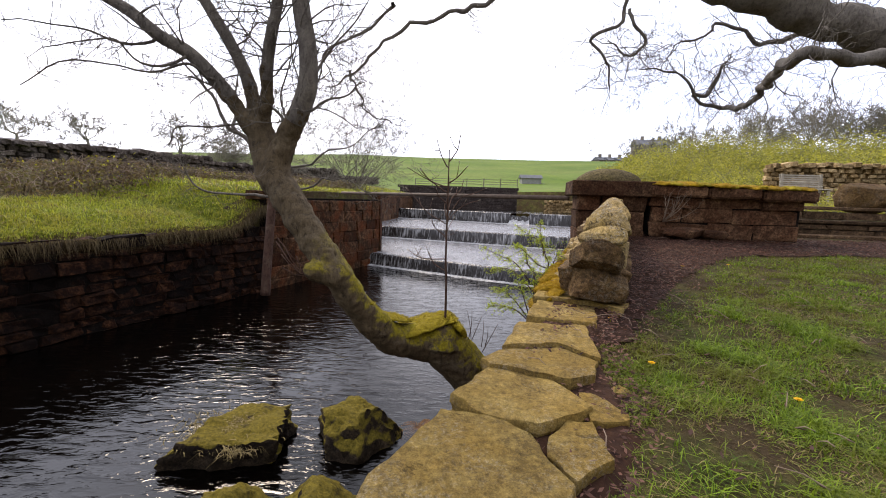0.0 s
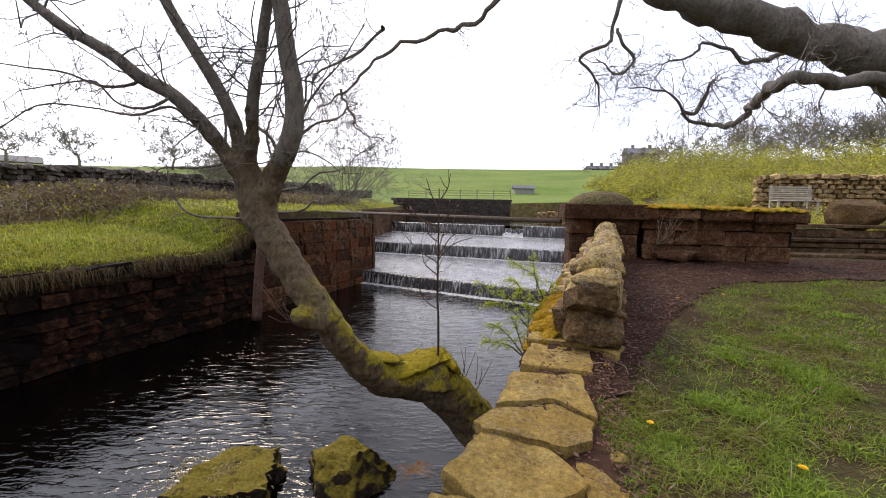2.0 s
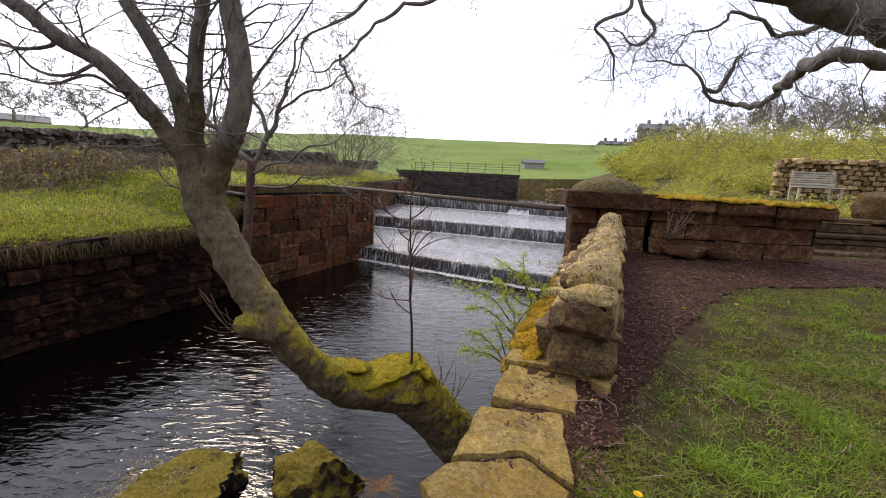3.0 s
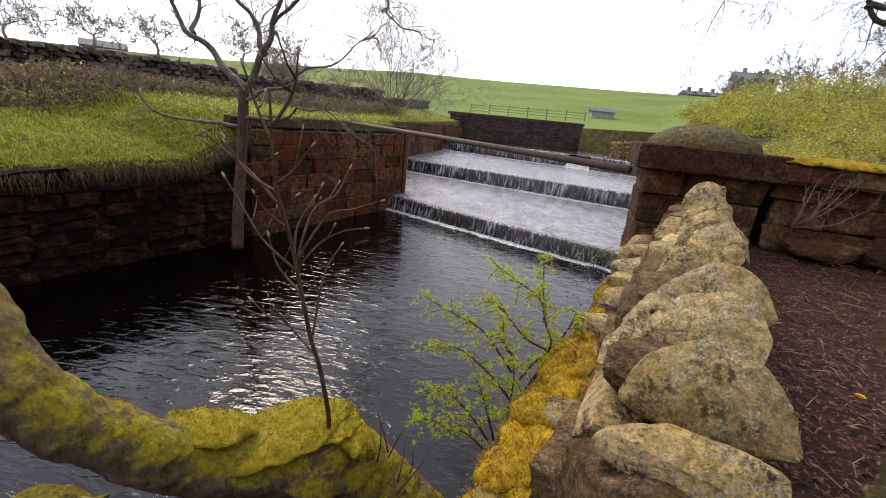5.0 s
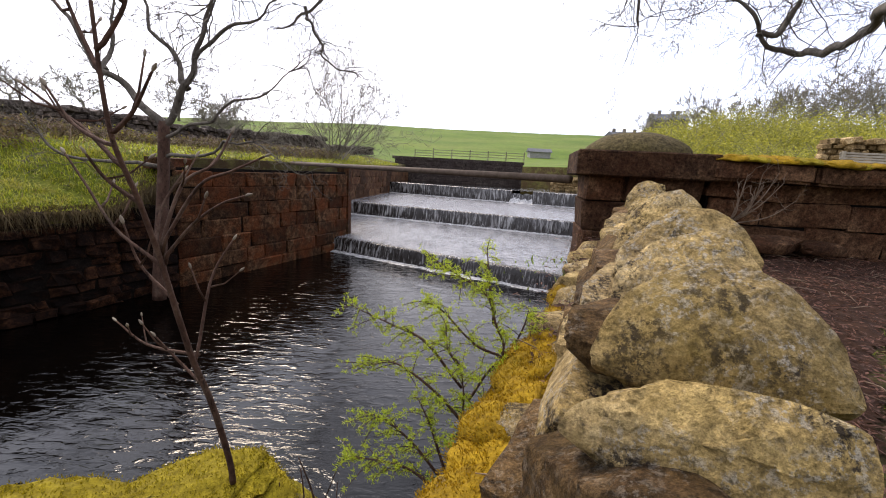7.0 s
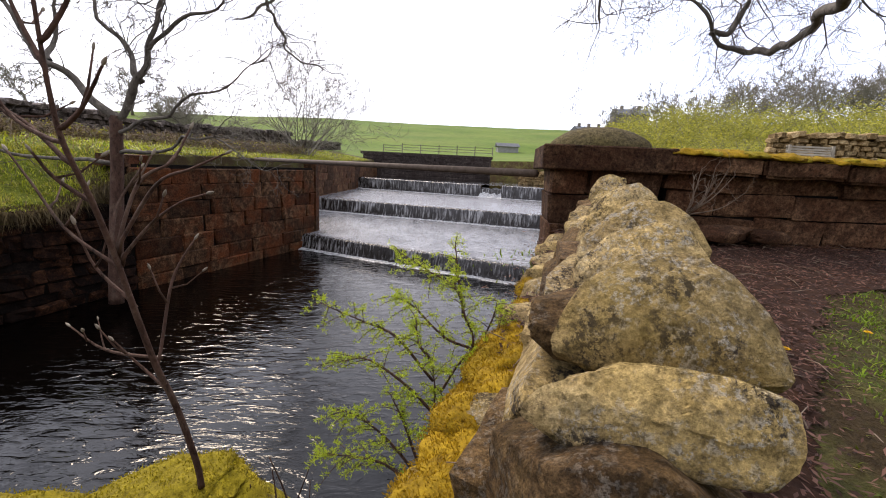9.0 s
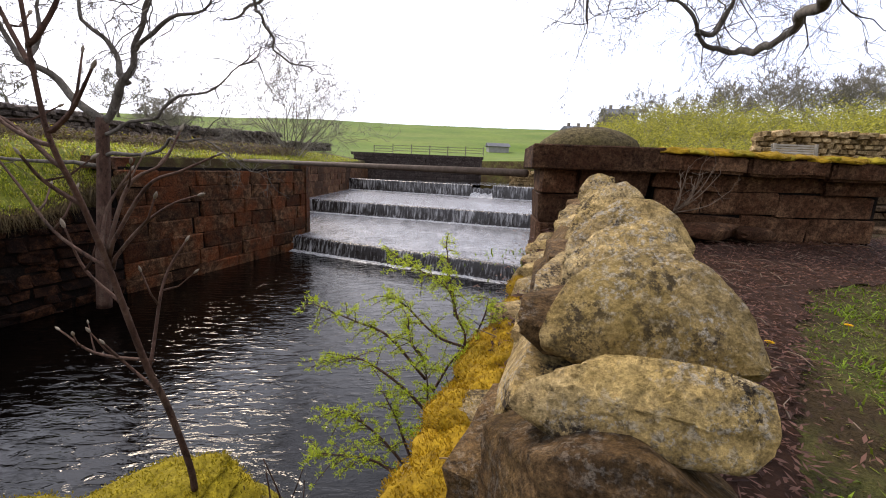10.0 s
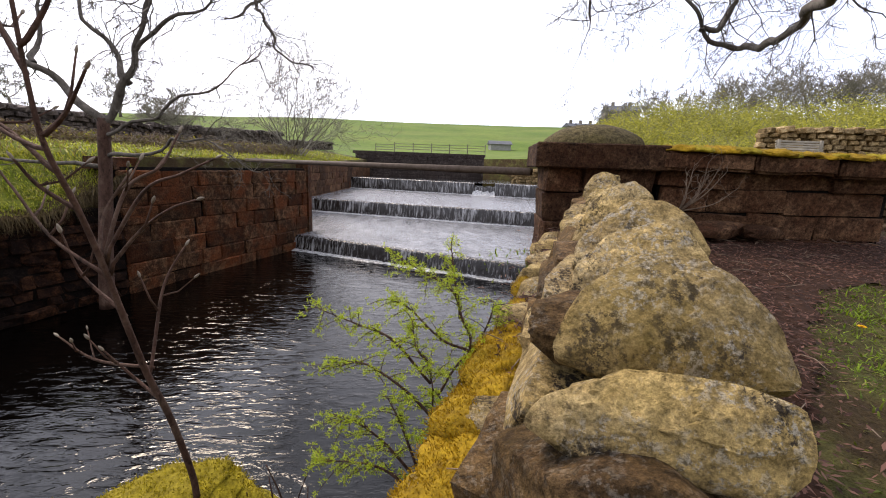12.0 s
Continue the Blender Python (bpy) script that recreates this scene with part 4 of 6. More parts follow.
def build_leaning_tree():
    tree = thing("leaning_tree", "bare leaning tree with thick moss on its crooked trunk", "tree", at=(0.3, 3.6, -0.9))
    tree.location = (0, 0, 0)
    rnd = random.Random(4)
    pts = [(0.62, 4.32, -1.25), (0.34, 4.25, -0.88), (0.06, 4.13, -0.56), (-0.20, 3.97, -0.47), (-0.43, 3.80, -0.38), (-0.64, 3.62, -0.08), (-0.81, 3.53, 0.25), (-1.08, 3.58, 0.61), (-1.27, 3.66, 0.86), (-1.43, 3.72, 1.08), (-1.53, 3.76, 1.40), (-1.56, 3.76, 1.55)]
    radii = [0.24, 0.23, 0.23, 0.175, 0.142, 0.126, 0.118, 0.122, 0.126, 0.130, 0.112, 0.07]
    def lean(p):
        """The upper trunk and its limbs lean out over the path."""
        k = lerp(p[2], (-0.35, 0.0), (0.25, 1.0))
        far = lerp(p[2], (0.86, 0.0), (1.25, 1.1))
        return (p[0] + 0.02 * k - 0.06 * far, p[1] - 0.14 * k + 0.16 * far, p[2])

    line = spline([lean(p) for p in pts], 6)
    rad = [lerp(i / 6, *enumerate(radii)) for i in range(len(line))]
    body = Tubes().add(line, rad, 24)
    body.add(spline([(-0.80, 3.36, 0.26), (-0.90, 3.29, 0.30), (-0.985, 3.24, 0.315), (-1.02, 3.22, 0.31)], 4), [0.11, 0.105, 0.10, 0.095, 0.09, 0.085, 0.08, 0.078, 0.075, 0.07, 0.06, 0.05, 0.035], 16)
    stub = [(0.0, 4.09, -0.54), (0.01, 4.10, -0.42), (0.03, 4.11, -0.32), (0.04, 4.11, -0.27)]
    body.add(spline(stub, 4), [0.27, 0.25, 0.24, 0.23, 0.22, 0.21, 0.20, 0.19, 0.18, 0.165, 0.15, 0.13, 0.10], 20)
    limbs = (([(-1.45, 3.70, 1.16), (-1.53, 3.71, 1.36), (-1.64, 3.66, 1.54), (-1.78, 3.6, 1.75), (-1.99, 3.55, 1.98), (-2.21, 3.5, 2.1), (-2.44, 3.5, 2.28), (-2.83, 3.5, 2.5), (-3.3, 3.5, 2.9), (-3.7, 3.5, 3.4)], (0.115, 0.09, 0.068, 0.060, 0.055, 0.050, 0.045, 0.04, 0.028, 0.008)),
             ([(-1.47, 3.74, 1.2), (-1.55, 3.76, 1.42), (-1.61, 3.8, 1.65), (-1.67, 3.8, 1.9), (-1.81, 3.8, 2.18), (-1.96, 3.8, 2.42), (-2.16, 3.8, 2.76), (-2.4, 3.8, 3.3), (-2.5, 3.8, 3.9)], (0.115, 0.088, 0.062, 0.053, 0.049, 0.046, 0.042, 0.028, 0.008)),
             ([(-1.46, 3.73, 1.2), (-1.52, 3.74, 1.42), (-1.46, 3.7, 1.64), (-1.42, 3.65, 1.95), (-1.36, 3.6, 2.18), (-1.32, 3.6, 2.35), (-1.25, 3.6, 2.76), (-1.1, 3.6, 3.3), (-1.05, 3.6, 3.9)], (0.115, 0.085, 0.057, 0.049, 0.046, 0.043, 0.04, 0.028, 0.008)),
             ([(-1.34, 3.68, 0.96), (-1.36, 3.65, 1.12), (-1.25, 3.58, 1.34), (-1.1, 3.52, 1.58), (-1.03, 3.5, 1.82), (-1.04, 3.5, 2.07), (-1.08, 3.5, 2.31), (-1.13, 3.5, 2.71), (-1.25, 3.5, 3.3), (-1.3, 3.5, 4.0)], (0.12, 0.118, 0.092, 0.080, 0.074, 0.070, 0.066, 0.06, 0.04, 0.01)))
    lines = []
    for path, rr in limbs:
        ln, rd = limb([lean(p) for p in path], rr, 0)
        lines.append((ln, rd))
        body.add(ln[:16], rd[:16], 14)
    trunk = body.link("trunk", BARK_MOSS, tree, "crooked mossy forking trunk")
    weld = trunk.modifiers.new("weld", "REMESH")
    weld.mode, weld.voxel_size, weld.use_smooth_shade = "VOXEL", 0.016, True
    soften = trunk.modifiers.new("soften", "SMOOTH")
    soften.iterations = 7
    for name, size, strength in (("bark_lumps", 0.16, 0.055), ("bark_ridges", 0.045, 0.018)):
        tex = bpy.data.textures.new(name, "CLOUDS")
        tex.noise_scale, tex.noise_depth = size, 3
        d = trunk.modifiers.new(name, "DISPLACE")
        d.texture, d.strength, d.mid_level = tex, strength, 0.5
    for ln, rd in lines:
        Tubes().add(ln[13:], rd[13:], 14, 0.05, close=False).link("limb", BARK, tree)
        tw = Tubes()
        for _ in range(20):
            i = rnd.randrange(13, len(ln))
            grow(tw, rnd, ln[i], (rnd.uniform(-1, 1), rnd.uniform(-0.6, 0.8), rnd.uniform(-0.3, 0.6)), rnd.uniform(0.35, 1.0), 0.008, 3, kids=(2, 4))
        tw.link("twig_spray", BARK, tree)["kind"] = "stuff"
    for path in ([(-1.63, 3.64, 1.5), (-1.7, 3.6, 1.49), (-1.86, 3.6, 1.46), (-2.19, 3.6, 1.41), (-2.26, 3.6, 1.25)],
                 [(-1.80, 3.55, 1.79), (-1.9, 3.4, 1.85), (-2.24, 3.4, 1.81), (-2.83, 3.4, 1.84), (-3.19, 3.4, 1.71)],
                 [(-2.0, 3.55, 1.98), (-2.36, 3.5, 1.89), (-2.61, 3.5, 2.03), (-3.13, 3.5, 1.95)],
                 [(-1.65, 3.64, 1.6), (-1.72, 3.6, 1.72), (-2.03, 3.6, 1.83)],
                 [(-1.05, 3.5, 1.80), (-0.9, 3.6, 2.0), (-0.75, 3.6, 2.2), (-0.5, 3.6, 2.6)],
                 [(-1.35, 3.66, 1.2), (-1.29, 3.7, 1.45), (-1.33, 3.75, 1.72), (-1.22, 3.7, 2.0), (-1.25, 3.7, 2.3)],
                 [(-2.2, 3.5, 2.1), (-2.5, 3.45, 2.0), (-2.8, 3.4, 2.12), (-3.3, 3.4, 2.1)]):
        ln, rd = limb([lean(p) for p in path], 0.013, 0.004, crook=0.09)
        Tubes().add(ln, rd, 6, close=False).link("bough", BARK, tree)
        tw = Tubes()
        for _ in range(12):
            grow(tw, rnd, ln[rnd.randrange(3, len(ln))], (rnd.uniform(-1, 1), rnd.uniform(-0.5, 0.5), rnd.uniform(-0.6, 0.6)), rnd.uniform(0.2, 0.5), 0.004, 2, kids=(2, 4))
        tw.link("twig_spray", BARK, tree)["kind"] = "stuff"
    for k in range(7):      # young shoots round an old scar
        d = Vector((rnd.uniform(-1, -0.3), rnd.uniform(-0.5, 0.5), rnd.uniform(0.0, 0.8))).normalized()
        p = Vector((-1.03, 3.22, 0.30)) + Vector((rnd.gauss(0, 0.02), rnd.gauss(0, 0.03), rnd.gauss(0, 0.03)))
        n = rnd.uniform(0.12, 0.3)
        Tubes().add([p + Vector((0.08, 0.02, 0)), p, p + d * n * 0.5, p + d * n + Vector((0, 0, 0.04))], [0.005, 0.0038, 0.0026, 0.0036], 5).link("shoot", BARK_RED, tree)
    return tree


build_leaning_tree()


# ---- moss ----
def moss_cushion(at, size, seed, turn=0.0, tilt=(0, 0), fronds=900, body=None, leaf=None, label="thick golden-yellow moss cushion on damp stone"):
    """A lumpy cushion with short upright fronds."""
    rnd = random.Random(seed)
    bm = bmesh.new()
    bmesh.ops.create_icosphere(bm, subdivisions=4, radius=1.0)
    m = pose(*at, tilt[0], tilt[1], turn)
    for v in bm.verts:
        c = v.co.copy()
        k = max(abs(c.x), abs(c.y))
        c.x, c.y = c.x * (1 + 0.2 * k), c.y * (1 + 0.2 * k)
        c.z = max(c.z, -0.35)
        q = Vector((c.x * size[0] / 2, c.y * size[1] / 2, c.z * size[2] / 2))
        n = noise.noise(q * 14 + Vector((seed, 0, 0))) * 0.022 + noise.noise(q * 40) * 0.010
        edge = 1 + 0.22 * noise.noise(Vector((c.x * 2.5, c.y * 2.5, seed)))
        v.co = m @ Vector((q.x * edge, q.y * edge, q.z + (n if c.z > -0.2 else 0)))
    bm.normal_update()
    tops = [(f.calc_center_median(), f.normal.copy()) for f in bm.faces if f.normal.z > -0.1]
    thing_ob = tagged(part("moss_cushion", bm, body or MOSS), label, "moss", group="moss cushions")
    verts, faces = [], []
    for _ in range(fronds):
        c, n = rnd.choice(tops)
        p = c + Vector((rnd.gauss(0, 0.008), rnd.gauss(0, 0.008), rnd.gauss(0, 0.002)))
        d = (n + Vector((rnd.gauss(0, 0.6), rnd.gauss(0, 0.6), rnd.uniform(0, 0.5)))).normalized()
        leaf_quad(verts, faces, p, d, d.orthogonal().normalized(), rnd.uniform(0.006, 0.016), 0.0022)
    made("fronds", verts, faces, leaf or MOSSLEAF, thing_ob, soft=False)["kind"] = "stuff"
    return thing_ob


def leaf_quad(verts, faces, p, along, across, length, width):
    b = len(verts)
    verts += [p, p + along * length * 0.5 + across * width, p + along * length, p + along * length * 0.5 - across * width]
    faces.append((b, b + 1, b + 2, b + 3))


MOSSLEAF_GREEN = leaf_mat("green_moss_fronds", (0.12, 0.095, 0.005), (0.36, 0.29, 0.016))
MOSSLEAF = leaf_mat("moss_fronds", (0.15, 0.085, 0.004), (0.44, 0.275, 0.012))
rm = random.Random(8)
for k in range(16):
    y = 3.42 + k * 0.105 + rm.uniform(-0.03, 0.03)
    if y > 4.25 and k % 3:
        continue
    wide = rm.uniform(0.19, 0.27) if y < 4.25 else rm.uniform(0.08, 0.15)
    moss_cushion((right_x(y) + 0.08 + rm.uniform(-0.03, 0.03), y, lerp(y, (3.4, 0.135), (3.9, 0.215), (5.3, 0.34))), (wide, rm.uniform(0.26, 0.38) if y < 4.25 else 0.2, rm.uniform(0.07, 0.11)), 400 + k, turn=-22 + rm.uniform(-25, 25), tilt=(rm.uniform(-8, 8), rm.uniform(-32, -16)), fronds=1900 if y < 4.3 else 500)
# on the leaning trunk and its stub
for k, (at, size, tilt, n) in enumerate((((-0.17, 4.00, -0.315), (0.58, 0.36, 0.085), (0, -12), 2600), ((0.05, 4.10, -0.285), (0.26, 0.26, 0.07), (0, -4), 1200), ((0.16, 4.15, -0.37), (0.24, 0.28, 0.12), (0, 42), 900), ((-0.42, 3.84, -0.20), (0.34, 0.22, 0.05), (0, 16), 1000), ((-0.61, 3.57, 0.015), (0.24, 0.15, 0.045), (0, 45), 500), ((-0.88, 3.42, 0.42), (0.2, 0.12, 0.04), (0, 50), 400))):
    moss_cushion(at, size, 420 + k, turn=30, tilt=tilt, fronds=n, body=MOSSGREEN, leaf=MOSSLEAF_GREEN, label="bright green-gold moss cushion on the leaning trunk")
# ledge stones between the dry-stone wall and the drop
def build_ledge():
    rnd = random.Random(71)
    y = 3.32
    while y < 6.3:
        n = rnd.uniform(0.28, 0.45)
        c = y + n / 2
        bm = stone_bm((0.34, n, 0.24), 700 + int(y * 10), 8, 0.7, 0.05, 3)
        bm.transform(pose(right_x(c) + 0.17, c, lerp(c, (3.3, 0.07), (3.9, 0.19), (5.0, 0.28), (6.3, 0.34)), rnd.uniform(-3, 3), rnd.uniform(-14, -4), -22 + rnd.uniform(-6, 6)))
        tagged(part("ledge_stone", bm, COPE), "rough buff ledge stone along the bank's drop", "stone", group="ledge stones")
        y += n


build_ledge()

# ---- tree on the far bank, sapling, larch, hanging branches ----
def twig_part(lines, rnd, per_line, length, radius, depth, parent, material, name="twig_spray", kids=(2, 4), spread=0.7, up=0.1, first=0.3, thin=0.0018):
    """One spray of fine twigs for each line of a limb."""
    for ln in lines:
        t = Tubes()
        for _ in range(per_line):
            i = rnd.randrange(int(len(ln) * first), len(ln))
            d = (ln[i] - ln[max(0, i - 1)]).normalized()
            h = d * rnd.uniform(0.2, 1.0) + Vector((rnd.gauss(0, spread), rnd.gauss(0, spread), rnd.gauss(0, spread) + up))
            grow(t, rnd, ln[i], h, length * rnd.uniform(0.6, 1.2), radius, depth, kids=kids, up=up, thin=thin)
        t.link(name, material, parent)["kind"] = "stuff"


def build_bank_tree():
    """Slim forked tree that grows at the foot of the far wall."""
    tree = thing("bank_tree", "slim bare grey tree forking above the far channel wall", "tree")
    rnd = random.Random(14)
    ln, rd = limb([(-3.90, 9.1, -1.35), (-3.87, 9.12, -0.8), (-3.82, 9.16, -0.1), (-3.76, 9.2, 0.72), (-3.70, 9.2, 1.50)], 0.105, 0.08)
    Tubes().add(ln, rd, 14, 0.06).link("trunk", BARK_RED, tree)
    forks = [([(-3.70, 9.2, 1.44), (-4.16, 9.2, 1.90), (-4.58, 9.15, 2.28), (-4.98, 9.1, 2.85), (-5.5, 9.0, 3.5)], 0.062, 0.018),
             ([(-3.70, 9.2, 1.44), (-3.32, 9.2, 1.92), (-3.14, 9.2, 2.46), (-2.93, 9.15, 3.05), (-2.7, 9.1, 3.9)], 0.062, 0.018),
             ([(-3.28, 9.2, 1.98), (-3.55, 9.3, 2.45), (-3.95, 9.4, 3.0), (-4.1, 9.4, 3.8)], 0.05, 0.012),
             ([(-3.15, 9.2, 2.45), (-2.6, 9.0, 2.75), (-2.05, 8.9, 2.95), (-1.6, 8.8, 3.2)], 0.035, 0.008),
             ([(-4.5, 9.15, 2.2), (-4.7, 9.5, 2.9), (-4.6, 9.7, 3.7)], 0.04, 0.01),
             ([(-3.76, 9.2, 0.95), (-3.2, 9.0, 1.05), (-2.6, 8.8, 1.18), (-2.0, 8.6, 1.22), (-1.5, 8.5, 1.02)], 0.03, 0.006),
             ([(-3.83, 9.2, 0.81), (-4.46, 9.1, 0.81), (-5.01, 9.0, 0.95), (-5.31, 8.9, 1.14), (-5.42, 8.8, 1.39), (-5.4, 8.7, 1.9)], 0.030, 0.008),
             ([(-3.72, 9.2, 1.25), (-3.1, 9.1, 1.5), (-2.4, 8.9, 1.75), (-1.8, 8.8, 2.0), (-1.3, 8.7, 2.3)], 0.03, 0.006)]
    lines = []
    for path, r0, r1 in forks:
        ln, rd = limb(path, r0, r1, crook=0.12 if r0 < 0.08 else 0.05)
        Tubes().add(ln, rd, 8, 0.05, close=False).link("limb", BARK, tree)
        lines.append(ln)
    twig_part(lines, rnd, 13, 0.6, 0.009, 3, tree, BARK, kids=(2, 3), thin=0.003)
    return tree


build_bank_tree()


def bud(parent, p, d, size, material):
    """A long pointed bud at a shoot's tip."""
    d = d.normalized()
    t = Tubes().add([p + d * size * k for k in (0, 0.25, 0.55, 0.85, 1.0)], [size * r for r in (0.07, 0.17, 0.18, 0.10, 0.015)], 6)
    t.link("bud", material, parent, "pale downy bud")


BUDS = plain_noise("downy_buds", (0.15, 0.12, 0.09), (0.30, 0.26, 0.20), 40, 0.8, 0.002)


def build_sapling():
    """Young tree that has rooted in the mossy stub."""
    tree = thing("sapling", "slender bare red-brown sapling with swelling pale buds", "tree")
    stem, rd = limb([(0.075, 4.03, -0.24), (0.075, 4.01, -0.12), (0.07, 3.93, 0.15), (0.06, 3.86, 0.34), (0.06, 3.79, 0.55), (0.06, 3.74, 0.71), (0.06, 3.68, 0.87), (0.06, 3.62, 1.0), (0.06, 3.60, 1.12), (0.06, 3.59, 1.3)], 0.012, 0.004)
    Tubes().add(stem, rd, 8).link("stem", BARK_RED, tree)
    shoots = [[(0.06, 3.89, 0.35), (-0.17, 3.96, 0.35), (-0.30, 3.99, 0.41)], [(0.06, 3.9, 0.24), (-0.05, 3.94, 0.31), (-0.10, 3.91, 0.40)],
              [(0.06, 3.87, 0.34), (0.07, 3.94, 0.51), (0.08, 3.99, 0.60), (0.13, 4.02, 0.70)], [(0.06, 3.80, 0.55), (-0.06, 3.83, 0.65), (-0.08, 3.80, 0.78)],
              [(0.06, 3.76, 0.67), (-0.12, 3.81, 0.77), (-0.24, 3.85, 0.90), (-0.31, 3.88, 0.98)], [(0.06, 3.76, 0.68), (0.15, 3.77, 0.79), (0.25, 3.74, 0.86), (0.33, 3.71, 0.89)],
              [(0.06, 3.75, 0.70), (0.10, 3.80, 0.90), (0.17, 3.84, 0.96), (0.20, 3.88, 1.05)], [(0.06, 3.75, 0.71), (0.18, 3.75, 0.90), (0.29, 3.72, 0.95), (0.38, 3.70, 0.99)],
              [(0.06, 3.74, 0.73), (0.04, 3.80, 0.84), (0.08, 3.84, 0.94)], [(0.06, 3.69, 0.86), (-0.01, 3.67, 0.92), (-0.03, 3.64, 0.98)],
              [(0.06, 3.64, 0.95), (-0.07, 3.69, 1.04), (-0.17, 3.72, 1.09), (-0.28, 3.75, 1.15)], [(0.06, 3.61, 1.03), (0.13, 3.59, 1.08), (0.20, 3.56, 1.16)],
              [(0.06, 3.62, 1.00), (-0.08, 3.67, 1.05), (-0.17, 3.70, 1.14)], [(0.06, 3.60, 1.15), (0.0, 3.62, 1.25), (-0.04, 3.62, 1.36)], [(0.06, 3.59, 1.2), (0.12, 3.6, 1.3), (0.14, 3.6, 1.4)]]
    rnd = random.Random(3)
    for path in shoots:
        ln, r = limb(path, 0.0060, 0.0028, per=5, crook=0.018)
        shoot = Tubes().add(ln, r, 5).link("shoot", BARK_RED, tree)
        bud(shoot, ln[-1], ln[-1] - ln[-3], rnd.uniform(0.020, 0.030), BUDS)
        for k in (5, 7):
            if k < len(ln) and rnd.random() < 0.8:
                s = Vector((rnd.gauss(0, 1), rnd.gauss(0, 1), rnd.uniform(0.1, 1))).normalized()
                sp = [ln[k], ln[k] + s * 0.05, ln[k] + s * 0.10 + Vector((0, 0, 0.03))]
                side = Tubes().add(sp, [0.004, 0.003, 0.002], 4).link("side_shoot", BARK_RED, tree)
                bud(shoot, sp[-1], sp[-1] - sp[-2], rnd.uniform(0.016, 0.026), BUDS)
    return tree


build_sapling()


def build_larch():
    """Young feathery larch leaning out over the pool from the bank's foot."""
    tree = thing("young_larch", "young larch with soft bright green needles leaning over water", "tree")
    rnd = random.Random(9)
    stems = [[(0.87, 4.15, -0.35), (0.93, 4.15, -0.14), (0.94, 4.15, 0.02), (0.94, 4.15, 0.13), (0.92, 4.15, 0.24)],
             [(0.9, 4.3, -0.45), (1.0, 4.3, -0.14), (1.1, 4.3, 0.22), (1.06, 4.3, 0.36), (1.01, 4.3, 0.49), (0.91, 4.3, 0.56), (0.77, 4.3, 0.65)],
             [(1.06, 4.35, 0.35), (1.03, 4.35, 0.5), (1.01, 4.35, 0.67)],
             [(0.89, 4.1, -0.25), (0.77, 4.1, -0.08), (0.66, 4.1, 0.02), (0.6, 4.1, 0.05)],
             [(0.94, 4.15, 0.01), (0.83, 4.15, 0.13), (0.68, 4.15, 0.24), (0.57, 4.15, 0.23)],
             [(0.94, 4.3, 0.07), (0.78, 4.3, 0.27), (0.64, 4.3, 0.34), (0.46, 4.3, 0.41)],
             [(0.87, 4.05, -0.24), (0.75, 4.05, -0.14), (0.63, 4.05, -0.11), (0.51, 4.05, -0.11)],
             [(1.03, 4.4, -0.1), (1.12, 4.4, 0.12), (1.19, 4.4, 0.31), (1.21, 4.4, 0.41)],
             [(0.97, 4.3, 0.01), (1.06, 4.3, 0.17), (1.15, 4.3, 0.25)],
             [(0.89, 4.1, -0.2), (0.83, 4.1, -0.01), (0.77, 4.1, 0.12)],
             [(0.92, 4.2, 0.22), (0.87, 4.2, 0.29), (0.85, 4.2, 0.4)],
             [(1.1, 4.3, 0.22), (0.98, 4.3, 0.27), (0.84, 4.3, 0.41), (0.77, 4.3, 0.45)]]
    for path in stems:
        ln, rd = limb(path, 0.007, 0.002, crook=0.02)
        stem = Tubes().add(ln, rd, 5).link("branch", BARK_RED, tree)
        tw, verts, faces = Tubes(), [], []
        for i in range(3, len(ln)):
            for _ in range(2):
                d = (ln[i] - ln[i - 1]).normalized() * 0.5 + Vector((rnd.gauss(0, 0.7), rnd.gauss(0, 0.6), rnd.gauss(0.05, 0.35)))
                d.normalize()
                n = rnd.uniform(0.04, 0.13)
                pts = [ln[i] + d * n * k / 4 + Vector((0, 0, -0.03 * (k / 4) ** 2)) for k in range(5)]
                tw.add(pts, [0.0025, 0.002, 0.002, 0.0015, 0.001], 3, close=False)
                for k in range(1, 5):
                    for _ in range(2):
                        c = pts[k] + Vector((rnd.gauss(0, 0.008), rnd.gauss(0, 0.008), rnd.gauss(0, 0.008)))
                        for _ in range(9):
                            a = Vector((rnd.gauss(0, 1), rnd.gauss(0, 1), rnd.gauss(0.4, 1))).normalized()
                            leaf_quad(verts, faces, c, a, a.orthogonal().normalized(), rnd.uniform(0.009, 0.020), 0.0012)
        tw.link("twig_spray", BARK_RED, stem)["kind"] = "stuff"
        made("needles", verts, faces, FRESH, stem, "bright green needle tufts", soft=False)["kind"] = "stuff"
    return tree


build_larch()


